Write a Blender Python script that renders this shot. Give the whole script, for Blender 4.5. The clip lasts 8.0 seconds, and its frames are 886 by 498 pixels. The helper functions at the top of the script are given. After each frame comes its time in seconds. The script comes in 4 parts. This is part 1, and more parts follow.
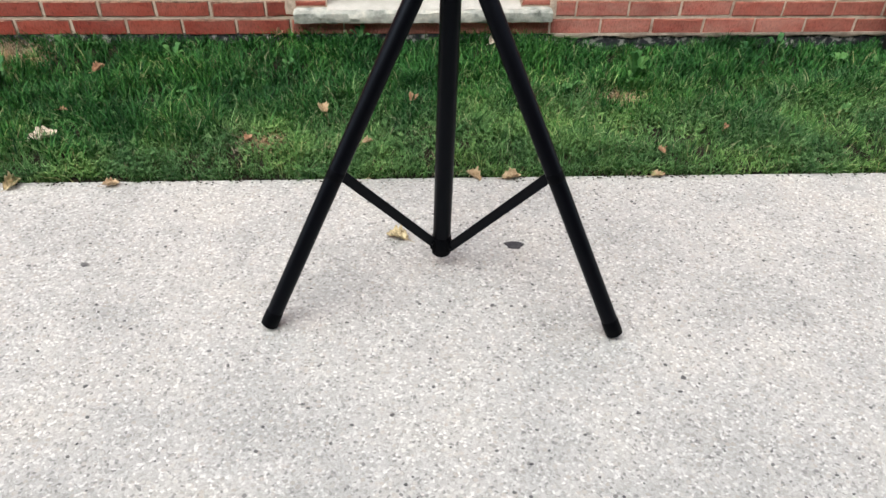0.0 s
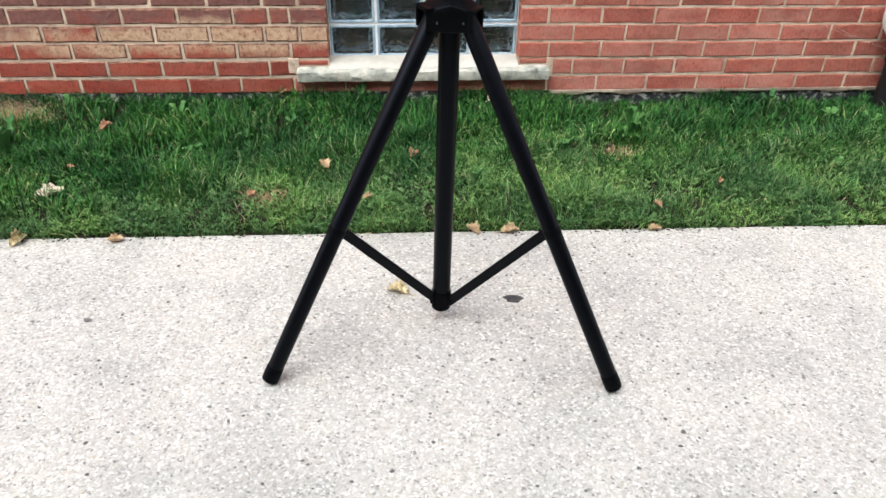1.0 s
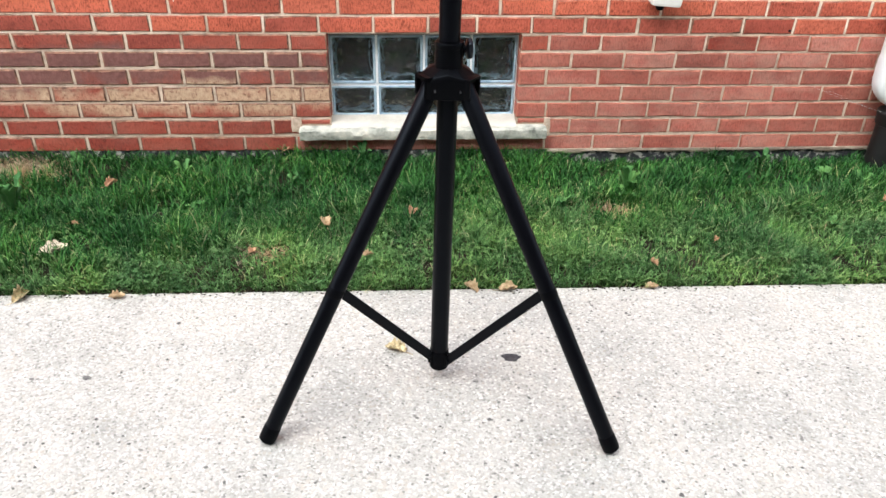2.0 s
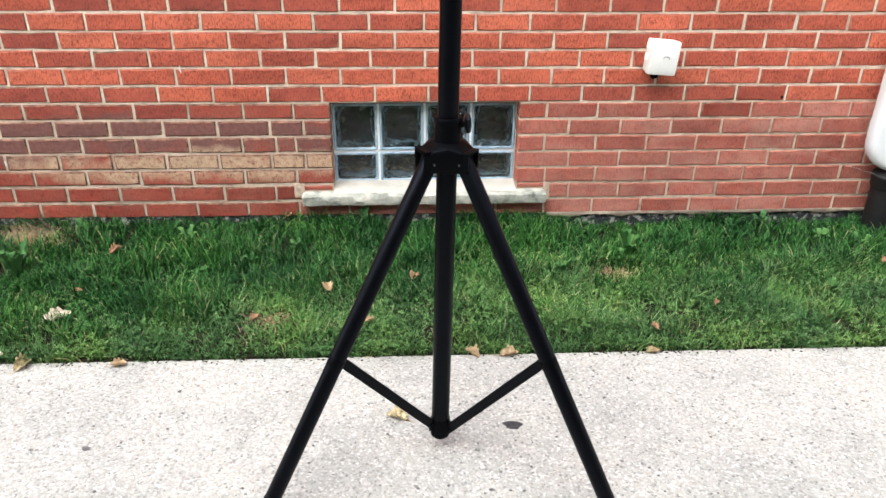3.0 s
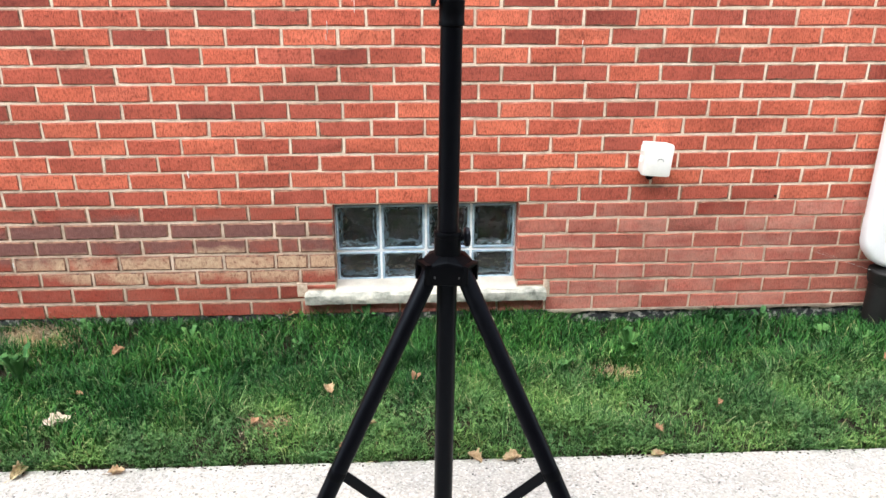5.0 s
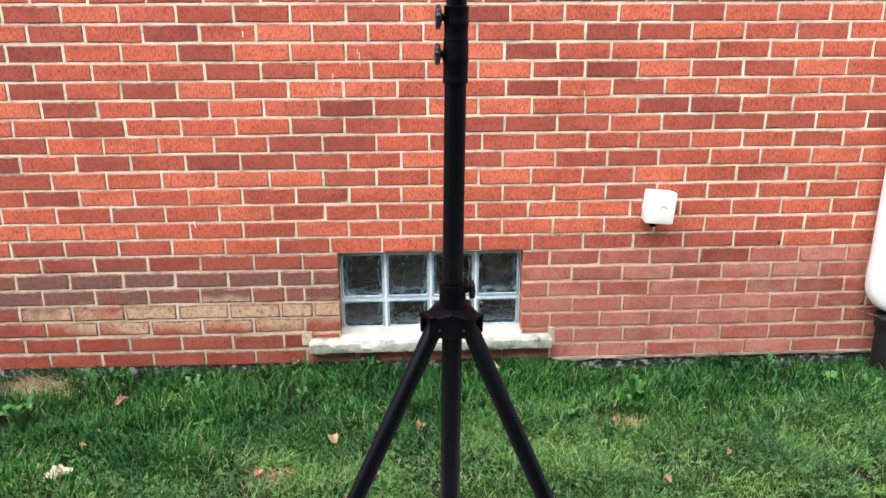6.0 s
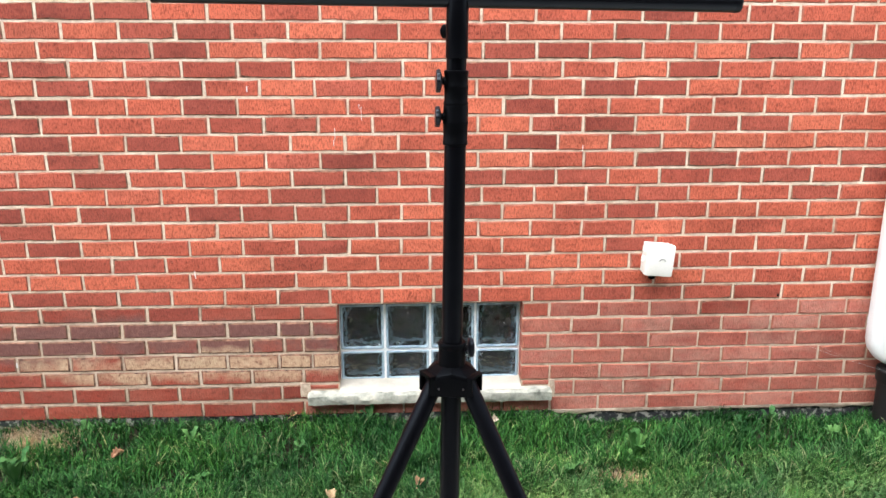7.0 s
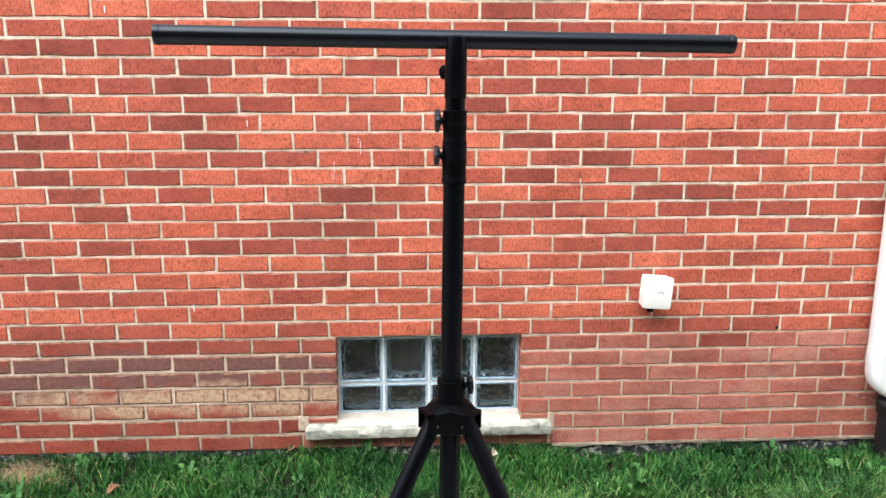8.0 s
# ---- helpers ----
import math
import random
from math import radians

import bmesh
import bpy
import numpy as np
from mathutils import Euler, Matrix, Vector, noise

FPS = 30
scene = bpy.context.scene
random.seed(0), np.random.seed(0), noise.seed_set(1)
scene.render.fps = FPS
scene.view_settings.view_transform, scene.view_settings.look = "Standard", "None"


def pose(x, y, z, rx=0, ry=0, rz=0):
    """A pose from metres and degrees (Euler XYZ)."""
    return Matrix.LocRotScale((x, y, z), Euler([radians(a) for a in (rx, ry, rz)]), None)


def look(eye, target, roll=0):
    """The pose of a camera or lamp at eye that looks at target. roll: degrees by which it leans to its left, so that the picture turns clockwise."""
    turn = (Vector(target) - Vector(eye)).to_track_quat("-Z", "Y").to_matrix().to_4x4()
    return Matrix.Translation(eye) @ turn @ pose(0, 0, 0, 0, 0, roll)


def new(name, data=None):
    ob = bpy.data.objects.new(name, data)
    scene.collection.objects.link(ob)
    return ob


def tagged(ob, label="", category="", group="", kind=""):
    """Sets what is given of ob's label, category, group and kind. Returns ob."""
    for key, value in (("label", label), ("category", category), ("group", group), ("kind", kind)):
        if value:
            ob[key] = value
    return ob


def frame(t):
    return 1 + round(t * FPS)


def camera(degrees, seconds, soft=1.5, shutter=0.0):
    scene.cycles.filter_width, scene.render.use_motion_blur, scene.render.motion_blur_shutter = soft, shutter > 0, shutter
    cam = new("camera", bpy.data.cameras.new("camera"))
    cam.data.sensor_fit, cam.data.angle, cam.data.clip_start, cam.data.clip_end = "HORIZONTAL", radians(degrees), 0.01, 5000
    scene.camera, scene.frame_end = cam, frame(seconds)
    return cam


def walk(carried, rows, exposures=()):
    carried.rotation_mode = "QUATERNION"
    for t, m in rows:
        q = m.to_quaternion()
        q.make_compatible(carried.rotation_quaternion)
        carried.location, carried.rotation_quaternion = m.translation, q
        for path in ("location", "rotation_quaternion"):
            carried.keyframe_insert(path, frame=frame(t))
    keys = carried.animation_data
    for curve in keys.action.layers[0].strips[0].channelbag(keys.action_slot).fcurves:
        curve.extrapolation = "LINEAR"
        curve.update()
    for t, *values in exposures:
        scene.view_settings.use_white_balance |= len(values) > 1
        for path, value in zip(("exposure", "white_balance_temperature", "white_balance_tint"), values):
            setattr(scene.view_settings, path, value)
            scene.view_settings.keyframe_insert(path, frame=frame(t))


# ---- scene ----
cam = camera(61.6, 8.0)
PATH = [
    (0, (-0.227, -2.808, 1.292), (-0.11, -1.26, 0.031), 1.4),
    (0.5, (-0.223, -2.813, 1.305), (-0.122, -1.217, 0.104), 0.7),
    (1, (-0.223, -2.819, 1.318), (-0.107, -1.191, 0.162), 1.0),
    (1.5, (-0.219, -2.823, 1.337), (-0.102, -1.154, 0.241), 1.0),
    (2, (-0.216, -2.824, 1.353), (-0.1, -1.123, 0.308), 1.1),
    (2.2, (-0.215, -2.824, 1.36), (-0.092, -1.102, 0.352), 1.0),
    (3.3, (-0.208, -2.825, 1.4), (-0.103, -1.038, 0.508), 0.57),
    (3.5, (-0.207, -2.825, 1.407), (-0.104, -1.03, 0.531), 0.6),
    (4, (-0.21, -2.822, 1.424), (-0.095, -1.005, 0.595), 0.6),
    (4.5, (-0.206, -2.823, 1.445), (-0.09, -0.982, 0.671), 0.5),
    (4.7, (-0.206, -2.823, 1.45), (-0.092, -0.971, 0.702), 0.38),
    (5.8, (-0.207, -2.823, 1.476), (-0.107, -0.926, 0.852), -0.23),
    (6, (-0.207, -2.823, 1.481), (-0.108, -0.919, 0.878), -0.2),
    (6.5, (-0.207, -2.824, 1.499), (-0.104, -0.902, 0.955), 0.1),
    (7, (-0.206, -2.823, 1.515), (-0.105, -0.887, 1.024), -0.0),
    (7.5, (-0.205, -2.821, 1.531), (-0.107, -0.873, 1.089), 0.1),
    (8, (-0.207, -2.825, 1.537), (-0.101, -0.872, 1.118), 0.0),
]
walk(cam, [(t, look(eye, target, roll)) for t, eye, target, roll in PATH],
     exposures=[(0, 1.3), (0.5, 1.41), (1, 1.55), (2, 1.68), (3.5, 1.65), (4.5, 1.73), (6, 1.82), (7, 1.8), (8, 1.78)])

# ---- world, sun, exposure ----
world = bpy.data.worlds.new("overcast_sky")
scene.world = world
world.use_nodes = True
wn = world.node_tree
wn.nodes.clear()
sky = wn.nodes.new("ShaderNodeTexSky")
sky.sky_type, sky.sun_disc = "NISHITA", False
sky.sun_elevation, sky.sun_rotation = radians(58), radians(-146)
sky.dust_density, sky.air_density = 1.5, 1.0
grey = wn.nodes.new("ShaderNodeHueSaturation")
grey.inputs["Saturation"].default_value = 0.35
back = wn.nodes.new("ShaderNodeBackground")
back.inputs["Strength"].default_value = 0.15
out = wn.nodes.new("ShaderNodeOutputWorld")
wn.links.new(sky.outputs[0], grey.inputs["Color"])
wn.links.new(grey.outputs[0], back.inputs["Color"])
wn.links.new(back.outputs[0], out.inputs["Surface"])

sun_data = bpy.data.lights.new("sun", "SUN")
sun_data.energy, sun_data.angle, sun_data.color = 1.5, radians(70), (0.98, 1.0, 0.98)
sun = new("sun", sun_data)
sun.matrix_world = look((-2.0, -3.0, 5.8), (0, 0, 0))


# ---- materials ----
def shader(name, rough=0.6, metal=0.0, spec=0.5):
    m = bpy.data.materials.new(name)
    m.use_nodes = True
    nt = m.node_tree
    b = nt.nodes["Principled BSDF"]
    b.inputs["Roughness"].default_value = rough
    b.inputs["Metallic"].default_value = metal
    b.inputs["Specular IOR Level"].default_value = spec
    return m, nt, b


def node(nt, kind, **props):
    n = nt.nodes.new(kind)
    for k, v in props.items():
        n.inputs[k.replace("_", " ")].default_value = v
    return n


def place(nt, scale=(1, 1, 1)):
    g = nt.nodes.new("ShaderNodeNewGeometry")
    mp = nt.nodes.new("ShaderNodeMapping")
    mp.inputs["Scale"].default_value = scale
    nt.links.new(g.outputs["Position"], mp.inputs["Vector"])
    return mp.outputs[0]


def noise_of(nt, vec, scale, detail=4.0, rough=0.6):
    n = node(nt, "ShaderNodeTexNoise", Scale=scale, Detail=detail, Roughness=rough)
    nt.links.new(vec, n.inputs["Vector"])
    return n.outputs["Fac"]


def ramp(nt, fac, stops, interp="LINEAR"):
    r = nt.nodes.new("ShaderNodeValToRGB")
    r.color_ramp.interpolation = interp
    while len(r.color_ramp.elements) < len(stops):
        r.color_ramp.elements.new(0.5)
    for e, (p, c) in zip(r.color_ramp.elements, stops):
        e.position = p
        e.color = (*c, 1) if len(c) == 3 else c
    nt.links.new(fac, r.inputs["Fac"])
    return r.outputs["Color"]


def mix(nt, fac, a, b, mode="MIX"):
    n = nt.nodes.new("ShaderNodeMix")
    n.data_type, n.blend_type = "RGBA", mode
    for sock, v in ((n.inputs[0], fac), (n.inputs[6], a), (n.inputs[7], b)):
        if isinstance(v, (int, float)):
            sock.default_value = v
        elif isinstance(v, tuple):
            sock.default_value = (*v, 1)
        else:
            nt.links.new(v, sock)
    return n.outputs[2]


def calc(nt, op, a, b=0.0):
    n = nt.nodes.new("ShaderNodeMath")
    n.operation = op
    for sock, v in zip(n.inputs, (a, b)):
        if isinstance(v, (int, float)):
            sock.default_value = v
        else:
            nt.links.new(v, sock)
    return n.outputs[0]


def bump(nt, b, height, strength=0.4, distance=0.002):
    n = node(nt, "ShaderNodeBump", Strength=strength, Distance=distance)
    nt.links.new(height, n.inputs["Height"])
    nt.links.new(n.outputs[0], b.inputs["Normal"])


def piece_random(nt):
    """A number of its own for each object and each island of a mesh."""
    o = nt.nodes.new("ShaderNodeObjectInfo")
    g = nt.nodes.new("ShaderNodeNewGeometry")
    return calc(nt, "FRACT", calc(nt, "ADD", o.outputs["Random"], g.outputs["Random Per Island"]))


def brick_material(name, tones, bloom=0.0, bloom_color=(0.55, 0.45, 0.36), fleck=0.74, stained=False):
    m, nt, b = shader(name, 0.85, 0, 0.25)
    r = piece_random(nt)
    base = ramp(nt, r, tones)
    v = place(nt)
    # drag-faced texture: short upright flecks, then broad clouding
    fl = noise_of(nt, place(nt, (1.0, 1.0, 0.34)), 220, 3, 0.62)
    fl2 = noise_of(nt, v, 55, 4, 0.6)
    dark = ramp(nt, fl, [(0.45, (1.10, 1.10, 1.10)), (0.53, (0.80, 0.76, 0.74)), (0.61, (0.26, 0.20, 0.18))])
    share = calc(nt, "MULTIPLY", ramp(nt, fl2, [(0.36, (0.45, 0.45, 0.45)), (0.58, (1.0, 1.0, 1.0))]), fleck)
    col = mix(nt, share, base, dark, "MULTIPLY")
    cloud = ramp(nt, noise_of(nt, v, 17, 4), [(0.3, (0.62, 0.58, 0.58)), (0.5, (0.98, 0.98, 0.98)), (0.7, (1.22, 1.20, 1.18))])
    col = mix(nt, 0.5, col, cloud, "MULTIPLY")
    spots = ramp(nt, noise_of(nt, v, 330, 2), [(0.69, (0, 0, 0)), (0.78, (0.5, 0.5, 0.5))])
    col = mix(nt, spots, col, (0.62, 0.5, 0.4))
    soot = ramp(nt, noise_of(nt, place(nt, (0.7, 1, 1.5)), 2.4, 6, 0.62), [(0.36, (0.66, 0.64, 0.66)), (0.5, (0.96, 0.96, 0.97)), (0.66, (1.08, 1.06, 1.05))])
    col = mix(nt, 0.85, col, soot, "MULTIPLY")
    smear = ramp(nt, noise_of(nt, place(nt, (1.0, 1, 0.7)), 46, 6, 0.7), [(0.66, (0, 0, 0)), (0.76, (0.3, 0.3, 0.3))])
    col = mix(nt, smear, col, (0.60, 0.44, 0.34))
    if bloom:
        salt = ramp(nt, noise_of(nt, place(nt, (0.6, 1, 1)), 11, 5, 0.65), [(0.36, (0, 0, 0)), (0.62, (bloom,) * 3)])
        col = mix(nt, salt, col, bloom_color)
    if stained:
        # an old damp patch: a sooty tide mark with a tan salt bloom under it
        sep = nt.nodes.new("ShaderNodeSeparateXYZ")
        nt.links.new(v, sep.inputs[0])
        rag = calc(nt, "ADD", calc(nt, "MULTIPLY", calc(nt, "SUBTRACT", noise_of(nt, v, 9, 6, 0.65), 0.5), 2.1), calc(nt, "MULTIPLY", calc(nt, "SUBTRACT", r, 0.5), 0.7))

        def patch(cx, cz, rx, rz, most):
            dx = calc(nt, "POWER", calc(nt, "ABSOLUTE", calc(nt, "DIVIDE", calc(nt, "SUBTRACT", sep.outputs[0], cx), rx)), 2.0)
            dz = calc(nt, "POWER", calc(nt, "ABSOLUTE", calc(nt, "DIVIDE", calc(nt, "SUBTRACT", sep.outputs[2], cz), rz)), 2.0)
            return ramp(nt, calc(nt, "ADD", calc(nt, "ADD", dx, dz), rag), [(0.30, (most,) * 3), (1.0, (0, 0, 0))])

        col = mix(nt, patch(-1.25, 0.430, 0.98, 0.112, 0.82), col, ramp(nt, fl2, [(0.35, (0.135, 0.068, 0.062)), (0.65, (0.215, 0.110, 0.095))]))
        tan = ramp(nt, calc(nt, "ADD", calc(nt, "MULTIPLY", fl2, 0.6), calc(nt, "MULTIPLY", fl, 0.4)), [(0.36, (0.66, 0.49, 0.33)), (0.52, (0.55, 0.37, 0.24)), (0.62, (0.27, 0.15, 0.10))])
        col = mix(nt, patch(-1.02, 0.321, 0.70, 0.084, 0.86), col, tan)
    nt.links.new(col, b.inputs["Base Color"])
    bump(nt, b, calc(nt, "ADD", calc(nt, "MULTIPLY", fl, 0.8), fl2), 0.8, 0.005)
    return m


RED = [(0.0, (0.430, 0.098, 0.062)), (0.25, (0.500, 0.113, 0.068)), (0.6, (0.560, 0.131, 0.075)), (0.9, (0.635, 0.163, 0.093)), (1.0, (0.478, 0.113, 0.075))]
brick_red = brick_material("brick_red", RED)
brick_dark = brick_material("brick_dark", [(0, (0.300, 0.068, 0.048)), (1, (0.395, 0.086, 0.056))], fleck=0.5)
brick_dusky = brick_material("brick_dusky", [(0, (0.375, 0.086, 0.058)), (1, (0.450, 0.104, 0.067))], fleck=0.6)
brick_deep_red = brick_material("brick_deep_red", [(0, (0.290, 0.052, 0.034)), (0.5, (0.335, 0.064, 0.041)), (1, (0.380, 0.080, 0.050))], 0.12, (0.42, 0.29, 0.22), 0.5)
brick_faded = brick_material("brick_faded", [(0, (0.42, 0.122, 0.091)), (0.5, (0.475, 0.142, 0.106)), (1, (0.53, 0.170, 0.126))], 0.24, (0.6420, 0.4520, 0.3548), 0.5)
brick_stained = brick_material("brick_stained", [(0, (0.300, 0.056, 0.038)), (0.5, (0.355, 0.072, 0.047)), (1, (0.400, 0.090, 0.057))], 0.10, (0.42, 0.29, 0.22), 0.5, True)
brick_clean = brick_material("brick_clean", [(0, (0.370, 0.096, 0.070)), (0.5, (0.415, 0.112, 0.081)), (1, (0.465, 0.134, 0.096))], 0.18, (0.4741, 0.3196, 0.2443), 0.55)


def mortar_material(name, tones):
    m, nt, b = shader(name, 0.95, 0, 0.2)
    v = place(nt)
    c = ramp(nt, noise_of(nt, v, 5, 5), list(zip((0.3, 0.55, 0.75), tones)))
    grime = ramp(nt, noise_of(nt, v, 19, 6, 0.7), [(0.36, (0.50, 0.42, 0.40)), (0.5, (0.90, 0.86, 0.84)), (0.62, (1.08, 1.08, 1.08))])
    c = mix(nt, 0.65, c, grime, "MULTIPLY")
    c = mix(nt, 0.7, c, ramp(nt, noise_of(nt, v, 260, 3), [(0.3, (0.7, 0.68, 0.66)), (0.7, (1.1, 1.1, 1.1))]), "MULTIPLY")
    nt.links.new(c, b.inputs["Base Color"])
    bump(nt, b, noise_of(nt, v, 300, 3), 0.6, 0.002)
    return m


mortar = mortar_material("cream_mortar", ((0.62, 0.51, 0.395), (0.80, 0.69, 0.56), (0.92, 0.81, 0.68)))
mortar_damp = mortar_material("damp_mortar", ((0.20, 0.16, 0.13), (0.40, 0.33, 0.26), (0.55, 0.46, 0.37)))
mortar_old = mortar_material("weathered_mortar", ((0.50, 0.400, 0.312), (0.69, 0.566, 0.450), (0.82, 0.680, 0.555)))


def concrete_material():
    m, nt, b = shader("exposed_aggregate", 0.9, 0, 0.25)
    v = place(nt)
    wob = nt.nodes.new("ShaderNodeTexNoise")
    wob.inputs["Scale"].default_value = 60
    nt.links.new(v, wob.inputs["Vector"])
    vv = mix(nt, 0.004, v, wob.outputs["Color"], "ADD")

    def cells(scale):
        n = node(nt, "ShaderNodeTexVoronoi", Scale=scale)
        nt.links.new(vv, n.inputs["Vector"])
        s = nt.nodes.new("ShaderNodeSeparateColor")
        nt.links.new(n.outputs["Color"], s.inputs[0])
        return s.outputs[0], s.outputs[1], n.outputs["Distance"]

    a, _, ad = cells(175)
    c, c2, cd = cells(80)
    col = ramp(nt, a, [(0.0, (0.26, 0.255, 0.24)), (0.07, (0.42, 0.41, 0.385)), (0.2, (0.485, 0.47, 0.435)), (0.6, (0.558, 0.545, 0.510)), (0.85, (0.61, 0.60, 0.565)), (1.0, (0.82, 0.81, 0.76))])
    big = ramp(nt, c, [(0.0, (0.20, 0.20, 0.19)), (0.03, (0.39, 0.375, 0.35)), (0.3, (0.52, 0.48, 0.425)), (0.8, (0.607, 0.590, 0.540)), (1.0, (0.73, 0.72, 0.67))])
    show = ramp(nt, calc(nt, "MULTIPLY", ramp(nt, c2, [(0.62, (0, 0, 0)), (0.66, (1, 1, 1))]), ramp(nt, cd, [(0.36, (1, 1, 1)), (0.46, (0, 0, 0))])), [(0, (0, 0, 0)), (1, (1, 1, 1))])
    col = mix(nt, show, col, big)
    paste = ramp(nt, noise_of(nt, v, 420, 3), [(0.35, (0.8, 0.78, 0.76)), (0.65, (1.1, 1.1, 1.1))])
    col = mix(nt, 0.8, col, paste, "MULTIPLY")
    broad = ramp(nt, noise_of(nt, v, 3.2, 5, 0.65), [(0.3, (0.70, 0.71, 0.715)), (0.5, (0.88, 0.88, 0.88)), (0.7, (0.97, 0.955, 0.93))])
    col = mix(nt, 0.95, col, broad, "MULTIPLY")
    nt.links.new(col, b.inputs["Base Color"])
    bump(nt, b, calc(nt, "ADD", calc(nt, "MULTIPLY", ad, -0.7), noise_of(nt, v, 300, 3)), 0.5, 0.002)
    return m


concrete = concrete_material()


def simple(name, stops, scale, rough=0.7, metal=0.0, spec=0.4, fine=200, relief=0.3, relief_d=0.001, contrast=0.5):
    """A plain surface with clouding and fine grain."""
    m, nt, b = shader(name, rough, metal, spec)
    v = place(nt)
    c = ramp(nt, noise_of(nt, v, scale, 5), stops)
    c = mix(nt, contrast, c, ramp(nt, noise_of(nt, v, fine, 3), [(0.3, (0.75, 0.75, 0.75)), (0.7, (1.12, 1.12, 1.12))]), "MULTIPLY")
    nt.links.new(c, b.inputs["Base Color"])
    bump(nt, b, noise_of(nt, v, fine, 3), relief, relief_d)
    return m


black_steel = simple("black_powder_coat", [(0.3, (0.0011, 0.0011, 0.0018)), (0.7, (0.0019, 0.0019, 0.0029))], 20, 0.36, 0, 0.11, 900, 0.15, 0.0005)
# lit copy of the stand's black paint: gloss raised to catch sky sheen
black_sheen = simple("black_coat_sheen", [(0.3, (0.0018, 0.0018, 0.0028)), (0.7, (0.003, 0.003, 0.0042))], 20, 0.30, 0, 0.36, 900, 0.12, 0.0004)
black_plastic = simple("black_plastic", [(0.3, (0.0012, 0.0012, 0.0015)), (0.7, (0.0021, 0.0021, 0.0027))], 30, 0.42, 0, 0.06, 500, 0.2, 0.0005)
# bluish reflections: a cool sky sheen set into all three coats
for coat in (black_steel, black_sheen, black_plastic):
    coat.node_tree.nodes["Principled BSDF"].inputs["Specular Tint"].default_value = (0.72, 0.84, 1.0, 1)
bolt_steel = simple("bolt_steel", [(0.3, (0.04, 0.04, 0.044)), (0.7, (0.10, 0.10, 0.11))], 80, 0.35, 1.0)
white_plastic = simple("white_plastic", [(0.3, (0.74, 0.72, 0.66)), (0.6, (0.82, 0.81, 0.77))], 9, 0.5, 0, 0.4, 150, 0.15, 0.0005, 0.15)
white_paint = simple("white_painted_metal", [(0.3, (0.78, 0.79, 0.80)), (0.7, (0.84, 0.85, 0.86))], 4, 0.4, 0, 0.5, 120, 0.12, 0.0006, 0.12)
grey_plastic = simple("grey_plastic", [(0.3, (0.30, 0.30, 0.29)), (0.7, (0.38, 0.38, 0.37))], 20, 0.6)
tar = simple("tar_coating", [(0.35, (0.022, 0.024, 0.028)), (0.53, (0.05, 0.052, 0.057)), (0.60, (0.40, 0.38, 0.35))], 34, 0.8, 0, 0.3, 150, 0.8, 0.004)
standpipe_iron = simple("cast_iron", [(0.3, (0.0040, 0.0040, 0.0046)), (0.7, (0.0110, 0.0105, 0.0100))], 18, 0.6, 0, 0.4, 200, 0.4, 0.001)
soil = simple("soil", [(0.3, (0.016, 0.014, 0.010)), (0.7, (0.040, 0.033, 0.022))], 25, 0.95, 0, 0.1, 160, 0.9, 0.006)
cement_white = simple("cement_wash", [(0.3, (0.43, 0.40, 0.345)), (0.7, (0.60, 0.565, 0.505))], 9, 0.9, 0, 0.2, 150, 0.5, 0.002, 0.3)
joint_white = simple("white_joint", [(0.3, (0.76, 0.79, 0.81)), (0.7, (0.88, 0.89, 0.89))], 20, 0.8, 0, 0.3, 200, 0.3, 0.001, 0.2)
sill_stone = simple("weathered_sill_stone", [(0.30, (0.11, 0.115, 0.10)), (0.39, (0.29, 0.30, 0.26)), (0.52, (0.46, 0.455, 0.395)), (0.66, (0.64, 0.61, 0.52))], 14, 0.9, 0, 0.2, 80, 0.9, 0.005, 0.5)
# mortar with the shade under the window head put into its colour
head_shade = simple("shaded_head_mortar", [(0.3, (0.16, 0.14, 0.12)), (0.7, (0.28, 0.25, 0.22))], 30, 0.9)
# brick edges: dirt and the joint's shadow line share one darker colour
brick_edge = simple("brick_arris", [(0.35, (0.24, 0.075, 0.052)), (0.65, (0.50, 0.180, 0.122))], 32, 0.9, 0, 0.2, 120, 0.5, 0.002)
brick_rim = simple("dark_arris", [(0.36, (0.10, 0.055, 0.041)), (0.62, (0.36, 0.19, 0.13))], 45, 0.95, 0, 0.15, 150, 0.7, 0.003)
rust_steel = simple("rusty_lintel", [(0.3, (0.09, 0.055, 0.04)), (0.7, (0.22, 0.15, 0.11))], 30, 0.85)
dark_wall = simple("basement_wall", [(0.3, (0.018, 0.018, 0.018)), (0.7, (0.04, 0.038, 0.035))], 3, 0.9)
far_wall = simple("brown_render", [(0.3, (0.035, 0.026, 0.021)), (0.7, (0.07, 0.05, 0.038))], 2, 0.9)
stain = simple("oil_stain", [(0.3, (0.035, 0.034, 0.038)), (0.7, (0.075, 0.072, 0.075))], 60, 0.7, 0, 0.3, 260, 0.5, 0.001)
pebble_dark = simple("dark_pebble", [(0.3, (0.06, 0.06, 0.062)), (0.7, (0.19, 0.18, 0.17))], 90, 0.8)
pebble_pale = simple("pale_pebble", [(0.3, (0.55, 0.50, 0.44)), (0.7, (0.82, 0.79, 0.74))], 90, 0.7)
paint_fleck = simple("paint_fleck", [(0.3, (0.75, 0.74, 0.70)), (0.7, (0.85, 0.84, 0.82))], 60, 0.7)


